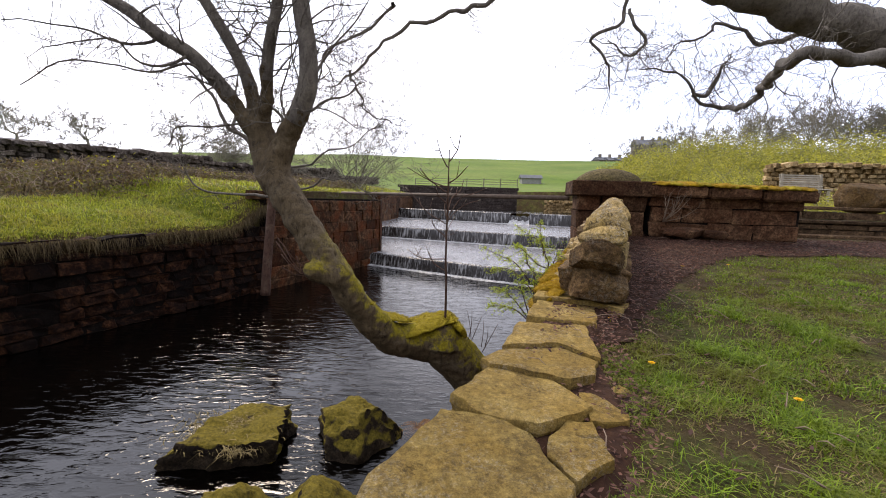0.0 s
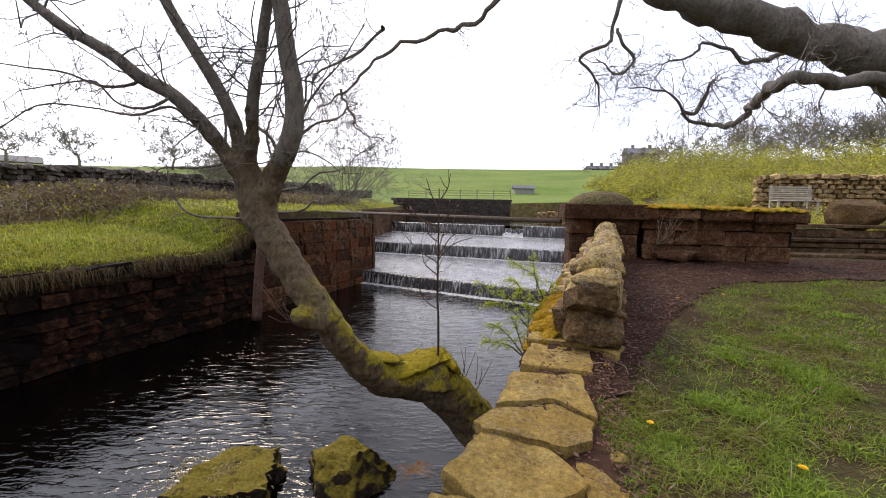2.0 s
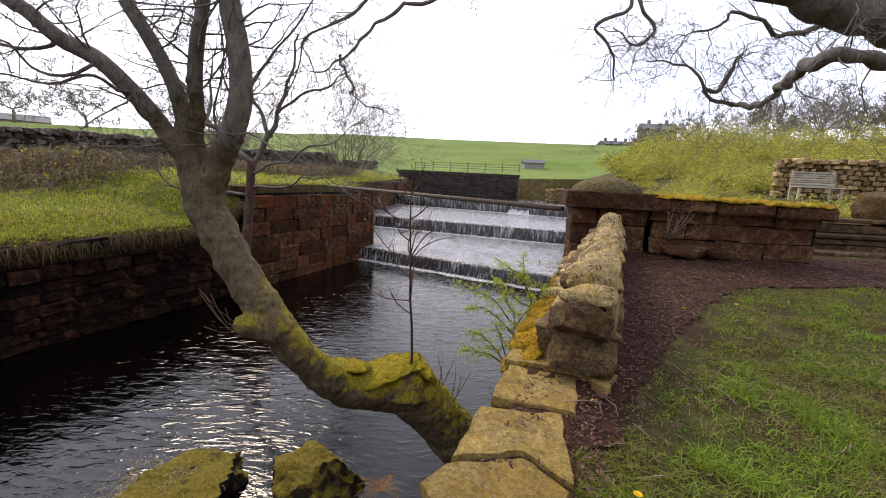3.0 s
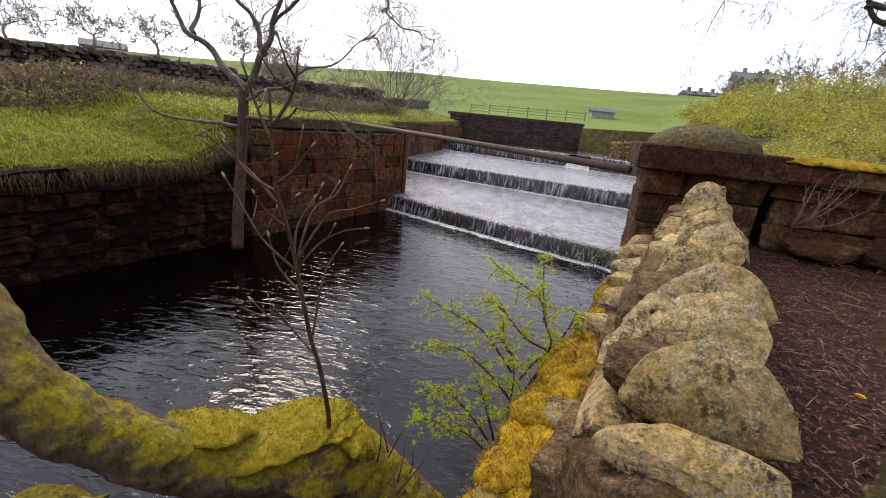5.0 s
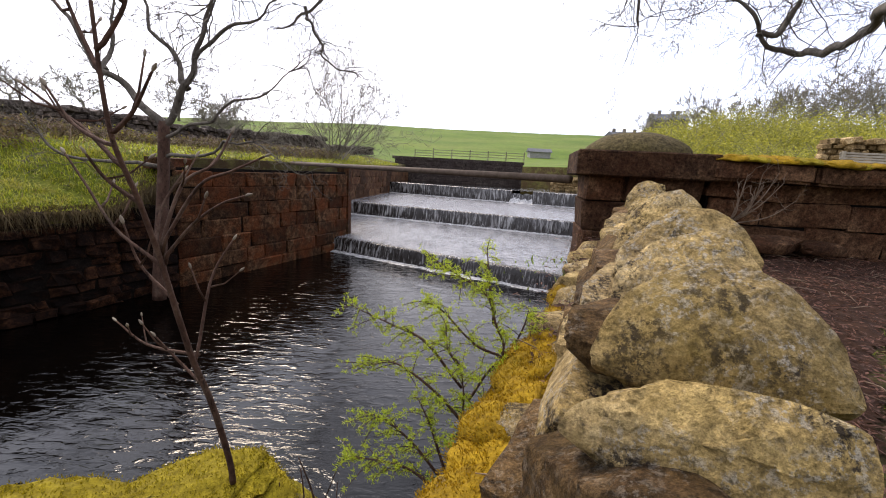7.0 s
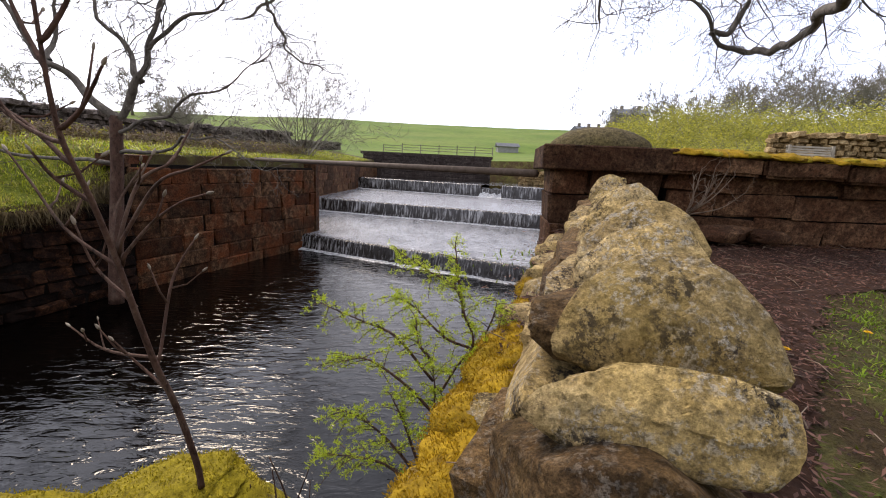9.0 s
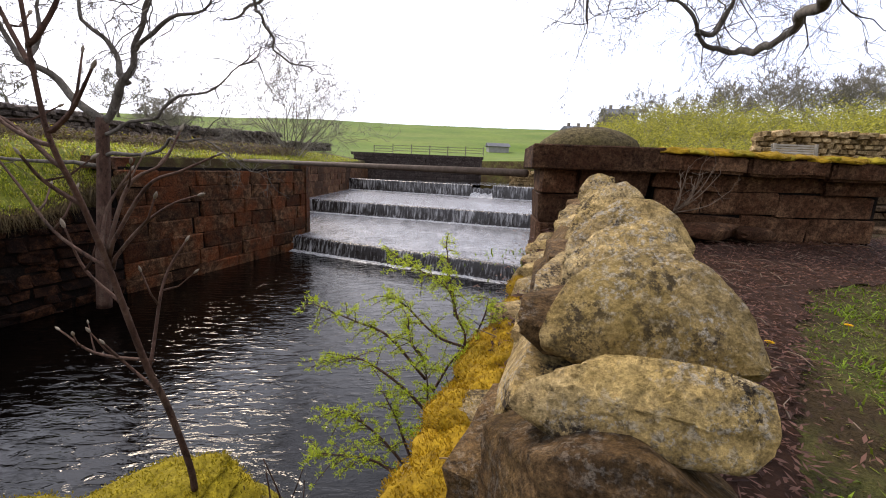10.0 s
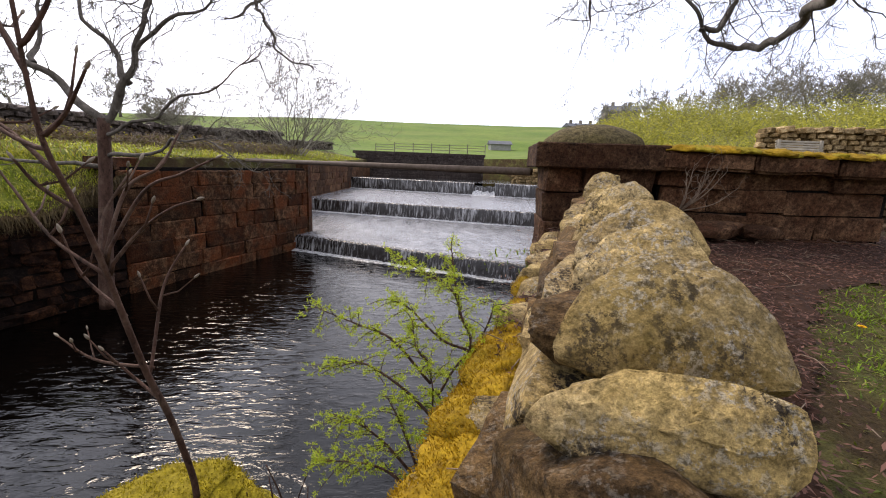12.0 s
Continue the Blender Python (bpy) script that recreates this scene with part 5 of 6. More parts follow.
def build_overhead_tree():
    """The limbs of a big tree that stands outside, over the lawn; its trunk closes them on the right."""
    tree = thing("overhanging_tree", "big bare tree with heavy dark limbs hanging over lawn", "tree")
    rnd = random.Random(44)
    Tubes().add(*limb([(13.6, 8.6, 0.6), (13.3, 8.5, 1.8), (12.9, 8.6, 3.4), (12.8, 9.0, 6.5)], 0.9, 0.7), 20, 0.08).link("trunk", BARK, tree)
    paths = [([(11.8, 8.2, 3.1), (9.08, 8.5, 3.85), (8.26, 8.5, 4.16), (7.51, 8.5, 4.36), (6.41, 8.5, 4.65), (5.32, 8.5, 4.98), (4.24, 8.5, 5.30), (3.0, 8.5, 5.85), (1.6, 8.6, 6.8), (0.4, 8.7, 8.2)], (0.55, 0.44, 0.40, 0.37, 0.34, 0.30, 0.26, 0.20, 0.13, 0.05), 0.12),
             ([(9.5, 7.3, 3.6), (7.6, 6.7, 3.2), (6.17, 6.33, 3.02), (5.40, 6.08, 3.0), (4.67, 5.83, 2.92), (5.0, 6.66, 2.97), (5.69, 7.99, 3.06), (6.02, 8.78, 3.0), (6.37, 10.1, 3.16), (5.63, 10.0, 3.39), (5.14, 10.0, 3.87), (4.3, 10.0, 3.96)], (0.14, 0.12, 0.10, 0.085, 0.075, 0.080, 0.066, 0.058, 0.048, 0.034, 0.024, 0.012), 0.12),
             ([(4.5, 11, 8.5), (4.33, 11.0, 5.78), (3.5, 11.0, 4.91), (3.82, 11.0, 4.39), (4.05, 11.0, 3.76)], (0.07, 0.05, 0.040, 0.030, 0.018), 0.20),
             ([(4.37, 11.0, 5.65), (4.74, 11.0, 5.01), (4.56, 11.0, 4.67), (4.07, 11.0, 4.73), (3.72, 11.0, 4.78)], (0.045, 0.04, 0.03, 0.018, 0.010), 0.2),
             ([(2.65, 13.5, 8.5), (0.97, 14.0, 7.04), (0.28, 14.0, 6.72), (-1.47, 14.0, 6.22), (-2.52, 14.0, 5.35), (-3.23, 14.0, 4.81), (-3.92, 14.0, 4.27)], (0.10, 0.075, 0.065, 0.055, 0.045, 0.035, 0.018), 0.22),
             ([(-3.20, 14.0, 4.87), (-3.01, 14.0, 4.21), (-2.59, 14.0, 3.7), (-1.84, 14.0, 3.3)], (0.04, 0.035, 0.025, 0.012), 0.30),
             ([(5.57, 10.0, 3.39), (5.99, 10.0, 3.65), (6.2, 10.0, 4.02), (6.3, 10.0, 4.26)], (0.05, 0.04, 0.03, 0.015), 0.20),
             ([(-1.18, 9.0, 4.75), (-1.74, 9.0, 4.3), (-2.54, 9.0, 3.63), (-2.88, 9.0, 3.07)], (0.04, 0.03, 0.02, 0.010), 0.25),
             ([(9.0, 8.6, 4.3), (8.0, 9.2, 4.75), (7.0, 9.6, 4.55), (6.0, 9.8, 4.75), (5.0, 10.0, 4.5)], (0.10, 0.07, 0.05, 0.035, 0.015), 0.30)]
    lines = []
    for k, (path, rr, crook) in enumerate(paths):
        ln, rd = limb(path, rr, 0, per=8, crook=crook)
        Tubes().add(ln, rd, 20 if rr[0] > 0.1 else 8, 0.16, close=False).link("limb", BARK, tree)
        lines.append(ln)
    twig_part(lines[1:], rnd, 24, 1.15, 0.011, 3, tree, BARK, kids=(2, 4), up=-0.06, thin=0.0034, spread=0.65, first=0.15)
    return tree


build_overhead_tree()


# ---- grass ----
def blades(name, spots, material, rnd, tall, wide=0.004, lean=0.5, droop=0.0, label="", seg=3):
    """Bent, pointed blades gathered into one mesh; each blade is an island of its own."""
    verts, faces = [], []
    for x, y, z, s in spots:
        h = rnd.uniform(*tall) * s
        a = rnd.uniform(0, 2 * math.pi)
        d = Vector((math.cos(a), math.sin(a), 0))
        w = Vector((-d.y, d.x, 0)) * wide * rnd.uniform(0.7, 1.3)
        k = rnd.uniform(0.15, 1.0) * lean
        b = len(verts)
        p = Vector((x, y, z - 0.01))
        for i in range(seg):
            t = i / seg
            q = p + d * (k * h * t * t) + Vector((0, 0, h * (t - droop * t * t - 0.35 * k * t * t)))
            u = w * (1 - 0.55 * t)
            verts += [q - u, q + u]
        verts.append(p + d * k * h + Vector((0, 0, h * (1 - droop - 0.35 * k))))
        for i in range(seg - 1):
            o = b + 2 * i
            faces.append((o, o + 1, o + 3, o + 2))
        o = b + 2 * (seg - 1)
        faces.append((o, o + 1, o + 2))
    ob = made(name, verts, faces, material, soft=False)
    return tagged(ob, label, "grass", kind="stuff")


def in_bed(x, y):
    """The strip of dead leaves beside the wall, where no grass grows."""
    c = WALL_A.x + (y - WALL_A.y) * 0.40
    return c - 0.4 < x < bed_edge(x, y) and y > 2.5 and not on_flag(x, y)


def bed_edge(x, y):
    """Where the leaves give way to thin grass, unevenly."""
    e = lerp(y, (2.5, 1.1), (2.9, 1.40), (3.2, 1.66), (3.5, 1.92), (3.8, 2.18), (4.1, 2.46), (4.5, 2.82), (5.0, 3.4), (5.2, 4.4), (5.4, 6.2), (5.6, 9.0))
    return e + 0.12 * noise.noise(Vector((x * 2, y * 2, 5))) + 0.07 * noise.noise(Vector((x * 8, y * 8, 2)))


def on_flag(x, y):
    e = lerp(y, (0.9, 0.42), (1.3, 0.52), (1.45, 0.68), (1.7, 0.80), (1.95, 0.82), (2.2, 0.88), (2.7, 0.98), (3.1, 1.22), (3.3, 1.2))
    return x < e


def lawn_spots(n, rnd, box, tufts=0.35):
    out = []
    centres = [(rnd.uniform(box[0], box[1]), rnd.uniform(box[2], box[3])) for _ in range(int(n / 160) + 1)]
    while len(out) < n:
        if rnd.random() < tufts:
            c = rnd.choice(centres)
            x, y, s = rnd.gauss(c[0], 0.06), rnd.gauss(c[1], 0.06), 1.3
        else:
            x, y, s = rnd.uniform(box[0], box[1]), rnd.uniform(box[2], box[3]), 0.8
        if not (box[0] < x < box[1] and box[2] < y < box[3]) or on_flag(x, y) or in_bed(x, y):
            continue
        if y > 2.5 and rnd.random() > 0.12 + 0.88 * lerp(x - bed_edge(x, y), (0.0, 0.0), (0.45, 1.0)):
            continue
        gap = noise.noise(Vector((x * 1.7, y * 1.7, 9))) + 0.7 * noise.noise(Vector((x * 6, y * 6, 2)))
        if gap < lerp(y, (2.6, -0.10), (3.6, -0.36)) and rnd.random() < 0.85:
            continue
        out.append((x, y, ground_z(x, y), s))
    return out


rg = random.Random(77)
blades("grass", lawn_spots(34000, rg, (0.4, 3.6, 0.7, 3.4), 0.5), GRASS, rg, (0.02, 0.055), 0.0022, 1.8, label="green lawn grass beside the flagstones")
blades("grass", lawn_spots(15000, rg, (0.4, 3.6, 0.7, 3.4), 0.05), STRAW, rg, (0.02, 0.06), 0.0022, 3.0, label="dead straw-coloured grass among the lawn")
blades("grass", lawn_spots(24000, rg, (0.4, 3.4, 0.7, 4.2), 0.0), GRASS, rg, (0.012, 0.034), 0.0032, 2.0, label="short worn turf between the tufts", seg=2)
blades("grass", lawn_spots(9000, rg, (0.4, 2.6, 0.7, 3.2), 0.97), GRASS, rg, (0.04, 0.085), 0.0022, 1.8, 0.25, label="taller grass tufts in the lawn")
blades("grass", lawn_spots(34000, rg, (1.6, 8.5, 3.3, 5.9), 0.2), GRASS, rg, (0.02, 0.055), 0.0042, 1.4, label="green lawn grass towards the garden wall", seg=2)
blades("grass", lawn_spots(9000, rg, (1.6, 8.5, 3.3, 5.9), 0.1), STRAW, rg, (0.02, 0.05), 0.0032, 2.6, label="dead straw-coloured grass in the far lawn", seg=2)
blades("grass", lawn_spots(26000, rg, (0.5, 9.0, -3.0, 5.9), 0.3), GRASS, rg, (0.02, 0.06), 0.005, 1.6, label="rough grass over the rest of the lawn", seg=2)

# ---- left bank: overhanging grass, brambles, field wall ----
rl = random.Random(50)
HANGING = leaf_mat("dead_hanging_grass", (0.045, 0.030, 0.014), (0.19, 0.14, 0.06))


def bank_spots(n, y0, y1, d0, d1, power=1.6):
    out = []
    for _ in range(n):
        y = rl.uniform(y0, y1)
        d = d0 + (d1 * (lerp(y, (4, 0.55), (7, 0.7), (10, 1.0)) if d1 > 2 else 1.0) - d0) * rl.random() ** power
        x = left_x(y) - d
        out.append((x, y, ground_z(left_x(y) - max(d, 0.02), y), 1.0))
    return out


blades("bank_grass", bank_spots(19000, 4.0, 10.6, 0.15, 3.4, 1.0), LONGGRASS, rl, (0.07, 0.20), 0.005, 1.7, 0.25, label="long bright grass spilling over the channel wall")
blades("bank_grass", bank_spots(2200, 4.0, 10.6, 0.08, 0.5), LONGGRASS, rl, (0.10, 0.24), 0.005, 0.9, 1.2, label="green grass drooping over the channel wall's edge")
blades("bank_grass", bank_spots(11000, 4.0, 10.4, -0.05, 0.26), HANGING, rl, (0.10, 0.36), 0.0045, 0.7, 1.6, label="brown dead grass hanging over the channel wall")
blades("bank_grass", bank_spots(2400, 4.0, 10.4, 0.2, 4.5, 1.0), STRAW, rl, (0.06, 0.18), 0.006, 2.4, 0.3, label="straw among the bank's green grass")
blades("bank_grass", bank_spots(12000, 10.2, 34, 0.30, 6.0, 1.4), LONGGRASS, rl, (0.08, 0.24), 0.012, 1.5, 0.2, label="green grass along the top of the wall")
blades("bank_grass", bank_spots(5000, 10.2, 34, 0.30, 6.0, 1.0), STRAW, rl, (0.08, 0.26), 0.010, 2.0, 0.3, label="dry grass along the top of the wall")
blades("bank_grass", bank_spots(1500, 10.3, 15.2, 0.30, 0.75, 1.0), LONGGRASS, rl, (0.05, 0.15), 0.006, 2.0, 0.6, label="grass creeping over the squared wall's coping")


def build_brambles():
    """A brown tangle of arching stems over the bank below the field wall."""
    t = Tubes()
    verts, faces, green_v, green_f = [], [], [], []
    for _ in range(7200):
        y = rl.uniform(4.0, 27)
        d = rl.uniform(lerp(y, (4, 1.5), (7, 1.9), (10, 2.6)), 7.6) + max(0, y - 14) * 0.10
        x = left_x(min(y, 15)) - d + (y - min(y, 15)) * 0.05
        clump = noise.noise(Vector((x * 0.5, y * 0.35, 3))) + 0.5 * noise.noise(Vector((x * 1.4, y * 1.1, 8)))
        if clump < -0.45 or (d < lerp(y, (4, 1.9), (7, 2.4), (10, 3.4)) and clump < 0.12):
            continue
        p = Vector((x, y, ground_z(x, y)))
        a = rl.uniform(0, 2 * math.pi)
        h, s = rl.uniform(0.14, 0.42) * (1 + 0.7 * max(0, clump)) * lerp(d, (4.5, 1.0), (6.5, 0.6)), rl.uniform(0.3, 0.9)
        q = Vector((math.cos(a), math.sin(a), 0)) * s
        t.add([p, p + q * 0.3 + Vector((0, 0, h * 0.8)), p + q * 0.7 + Vector((0, 0, h)), p + q + Vector((0, 0, h * 0.5))], [0.007, 0.006, 0.005, 0.003], 3, close=False)
        for k in range(7):
            c = p + q * rl.random() + Vector((rl.gauss(0, 0.12), rl.gauss(0, 0.12), h * rl.uniform(0.1, 1.0)))
            u = Vector((rl.gauss(0, 1), rl.gauss(0, 1), rl.gauss(0, 1))).normalized()
            if k == 0 and noise.noise(Vector((x * 0.8, y * 0.8, 20))) > 0.22:
                leaf_quad(green_v, green_f, c + Vector((0, 0, 0.1)), u, u.orthogonal().normalized(), rl.uniform(0.05, 0.10), 0.022)
            else:
                leaf_quad(verts, faces, c, u, u.orthogonal().normalized(), rl.uniform(0.05, 0.12), 0.020)
    tagged(t.link("bramble", BRAMBLE), "brown leafless bramble stems tangled over the bank", "bramble", kind="stuff")
    tagged(made("bramble_leaves", verts, faces, BRAMBLELEAF, soft=False), "withered brown leaves among the brambles", "leaves", kind="stuff")
    tagged(made("bramble_leaves", green_v, green_f, SCRUB, soft=False), "first green leaves among the brambles", "leaves", kind="stuff")


build_brambles()


def build_field_wall(a, b, base_a, base_b, height, name, label, meshes, seed, tall=(0.12, 0.2), long=(0.25, 0.5), n_max=280):
    w = thing(name, label, "wall")
    m, n = frame_along(a, b)
    rnd = random.Random(seed)
    rows = max(3, round(height / 0.17))
    per = max(4, int(n_max / rows))
    bm = bmesh.new()
    bmesh.ops.create_cube(bm, size=1.0, matrix=Matrix.Translation((n / 2, 0.25, 0)) @ Matrix.Diagonal((n, 0.36, height - 0.1, 1)))
    for v in bm.verts:
        v.co.z += height / 2 + base_a + (base_b - base_a) * v.co.x / n - 0.1
    bm.transform(m)
    part("core", bm, meshes[0].materials[0], w, soft=False)
    for r in range(rows):
        for k in range(per):
            x = n * (k + rnd.uniform(-0.1, 0.1) + (r % 2) * 0.5) / per
            z = base_a + (base_b - base_a) * x / n + (r + 0.5) * height / rows - 0.1
            upper = r == rows - 1
            ob = new("coping_stone" if upper else "stone", rnd.choice(meshes))
            ob.parent = w
            ob.matrix_basis = m @ Matrix.Translation((x, 0.1 + rnd.uniform(-0.04, 0.04), z + (rnd.uniform(-0.04, 0.08) if upper else 0))) @ Matrix.Rotation(rnd.gauss(0, 0.12), 4, "Y") @ Matrix.Diagonal((n / per * rnd.uniform(0.55, 1.15), 0.3 if not upper else 0.5, height / rows * (rnd.uniform(0.65, 1.15) if not upper else rnd.uniform(0.9, 1.3)), 1))
    return w


build_field_wall((-16, 6), (-11.0, 20), 0.98, 1.36, 1.2, "field_wall", "grey dry-stone field wall above the bramble bank", FIELD_MESHES, 1)
build_field_wall((-11.0, 20), (-8.2, 32), 1.3, 1.9, 1.0, "field_wall", "grey dry-stone field wall running up the pasture", FIELD_MESHES, 2)
build_field_wall((-8.2, 32), (-6.4, 39.5), 1.8, 2.1, 0.6, "field_wall", "broken low end of the grey field wall", FIELD_MESHES, 5, n_max=90)
build_field_wall((12.3, 16.3), (20.2, 14.9), 1.05, 1.0, 1.7, "rubble_wall", "sunlit buff rubble wall behind the lawn", PALE_MESHES, 3)
build_field_wall((7.2, 30.5), (12.5, 29.0), 0.2, 0.3, 0.9, "low_wall", "low brown stone wall beside the upper pool", PALE_MESHES, 4, n_max=80)


# ---- pipe over the channel ----
pipe = Tubes().add([(1.99, 6.85, 0.97), (-0.6, 9.9, 0.97), (-3.18, 12.95, 0.97)], [0.040, 0.040, 0.040], 14).link("iron_pipe", IRON)
tagged(pipe, "brown iron pipe spanning the channel below the pillar cap", "pipe")


# ---- far things ----
PAINT = plain_noise("weathered_boards", (0.20, 0.20, 0.19), (0.30, 0.30, 0.29), 3, 0.8)
TIMBER = plain_noise("grey_timber", (0.15, 0.14, 0.10), (0.27, 0.25, 0.19), 6, 0.85)
SLATE = plain_noise("slate_roof", (0.07, 0.075, 0.085), (0.13, 0.135, 0.15), 2, 0.7)


def box_part(name, parent, material, at, size, turn=0.0, label="", bevel=0.0):
    bm = bmesh.new()
    bmesh.ops.create_cube(bm, size=1.0, matrix=Matrix.Diagonal((*size, 1)))
    if bevel:
        bmesh.ops.bevel(bm, geom=bm.edges[:], offset=bevel, segments=1, affect="EDGES")
    bm.transform(pose(*at, 0, 0, turn))
    return part(name, bm, material, parent, label, soft=False)


def roof_part(parent, at, size, turn, material):
    """A pitched roof over a box of that size; the ridge runs along x."""
    l, w, h = size
    bm = bmesh.new()
    v = [bm.verts.new(c) for c in ((-l / 2, -w / 2, 0), (l / 2, -w / 2, 0), (l / 2, w / 2, 0), (-l / 2, w / 2, 0), (-l / 2, 0, h), (l / 2, 0, h))]
    for f in ((0, 1, 5, 4), (2, 3, 4, 5), (1, 2, 5), (3, 0, 4), (0, 3, 2, 1)):
        bm.faces.new([v[i] for i in f])
    bm.transform(pose(*at, 0, 0, turn))
    return part("roof", bm, material, parent, soft=False)


def build_house(name, label, at, size, turn, wall, roof_h, windows, chimneys):
    h = thing(name, label, "building")
    x, y, z = at
    l, w, t = size
    m = pose(x, y, z, 0, 0, turn)
    box_part("wall", h, wall, (x, y, z + t / 2), size, turn)
    roof_part(h, (x, y, z + t), (l + 0.4, w + 0.4, roof_h), turn, SLATE)
    for k in range(windows):
        for lev in range(1 if t < 4 else 2):
            p = m @ Vector(((k + 0.5) / windows * l - l / 2, -w / 2 - 0.02, 1.4 + 2.6 * lev))
            box_part("window", h, GLASS, p, (0.9, 0.08, 1.1), turn)
    for k in range(chimneys):
        p = m @ Vector(((k + 0.5) / chimneys * l - l / 2, 0, t + roof_h + 0.3))
        box_part("chimney", h, wall, p, (0.9, 0.6, 1.3), turn)
    return h


GLASS = Mat("dark_window", 0.1, 0.5).color((0.02, 0.022, 0.026)).m
HOUSE = plain_noise("house_stone", (0.16, 0.14, 0.12), (0.27, 0.24, 0.20), 1.5, 0.9)


build_house("house", "stone house with slate roof among bare trees", (60, 128, ground_z(60, 128) + 0.6), (9.5, 6, 4.2), -12, HOUSE, 2.0, 3, 2)
for i in range(4):
    x, y = 150 * math.sin(radians(19.5 + 1.15 * i)), 150 * math.cos(radians(19.5 + 1.15 * i))
    build_house("cottage", "small stone cottage on the hill's skyline", (x, y, ground_z(x, y) - 1.9), (3.0, 5, 2.2), 10, HOUSE, 1.2, 2, 1)
build_house("barn", "long low dark barn on the skyline", (-100, 100, ground_z(-100, 100) - 1.2), (9, 6, 1.5), 42, HOUSE, 1.6, 0, 0)
build_house("field_shed", "small grey field shed on the pasture", (11.7, 60, ground_z(11.7, 60) - 0.1), (2.7, 2.0, 1.0), 0, PAINT, 0.5, 0, 0)


def build_fence(a, b, posts, label):
    f = thing("field_fence", label, "fence")
    a, b = Vector(a), Vector(b)
    turn = math.degrees(math.atan2(b.y - a.y, b.x - a.x))
    for i in range(posts):
        p = a.lerp(b, i / (posts - 1))
        box_part("post", f, TIMBER, (p.x, p.y, ground_z(p.x, p.y) + 0.45), (0.09, 0.09, 1.1), turn)
    for h in (0.32, 0.58, 0.84):
        for i in range(posts - 1):
            p, q = a.lerp(b, i / (posts - 1)), a.lerp(b, (i + 1) / (posts - 1))
            c = (p + q) / 2
            box_part("rail", f, TIMBER, (c.x, c.y, (ground_z(p.x, p.y) + ground_z(q.x, q.y)) / 2 + h), ((q - p).length, 0.04, 0.055), turn)
    return f


build_fence((-3.6, 47.5), (8.0, 48.5), 7, "grey timber post-and-rail fence across the pasture")


# ---- far trees and scrub ----
def build_far_tree(at, height, seed, name="bare_tree", label="bare winter tree on the skyline", spread=1.25, depth=4, group="bare trees on the skyline", trunk=True):
    tree = thing(name, label, "tree", group=group)
    rnd = random.Random(seed)
    x, y = at
    p = Vector((x, y, ground_z(x, y) - 0.2))
    t = Tubes()
    if trunk:
        top = p + Vector((rnd.uniform(-0.05, 0.05), 0, 0.22)) * height
        t.add([p, p.lerp(top, 0.5) + Vector((rnd.gauss(0, 0.02), 0, 0)) * height, top], [height * 0.026, height * 0.021, height * 0.016], 6)
        t.link("trunk", BARK_FAR, tree)
        starts = [(p.lerp(top, f), height * 0.009) for f in (0.7, 0.8, 0.9, 0.95, 1.0, 1.0, 1.0, 1.0)]
    else:
        starts = [(p + Vector((rnd.gauss(0, 0.04), rnd.gauss(0, 0.04), 0.03)) * height, height * 0.0045) for _ in range(22)]
    c = Tubes()
    for q, r in starts:
        if not trunk:
            c = Tubes()
        a = rnd.uniform(0, 2 * math.pi)
        d = Vector((math.cos(a) * spread, math.sin(a) * spread, 0.75 if trunk else 1.1))
        grow(c, rnd, q, d, height * (0.42 if trunk else 0.5), r, depth, sides=4, bend=0.34, up=0.06, kids=(3, 4), shrink=0.62, steps=4, thin=max(0.004, math.hypot(x, y) * (0.00034 if trunk else 0.00026)))
        if not trunk:
            c.link("stem", BARK_FAR, tree)
    if trunk:
        c.link("crown", BARK_FAR, tree)["kind"] = "stuff"
    return tree


for i, (x, y, h) in enumerate(((-92, 90, 17), (-80, 94, 15), (-62, 98, 16), (-54, 102, 13), (-104, 82, 16))):
    build_far_tree((x, y), h * 0.8, 300 + i, spread=1.7)
build_far_tree((-5.5, 25.5), 7.0, 320, "bare_shrub", "pale leafless shrub on the bank above the channel", 0.95, 4, "leafless shrubs", trunk=False)
build_far_tree((-24, 46), 5.0, 321, "bare_shrub", "leafless greenish shrub beside the field wall", 0.7, 4, "leafless shrubs", trunk=False)
for i, (x, y, h) in enumerate(((30, 55, 7), (34, 56, 7.5), (39.5, 55, 8.6), (44, 52, 8.4), (48, 53, 9.5), (52, 51, 9), (57, 50, 10.5), (61, 46, 10), (64, 40, 10.5), (26, 58, 6), (42, 57, 8), (46, 56, 9), (54, 53, 9.5))):
    build_far_tree((x, y), h * 0.98, 340 + i, depth=4)


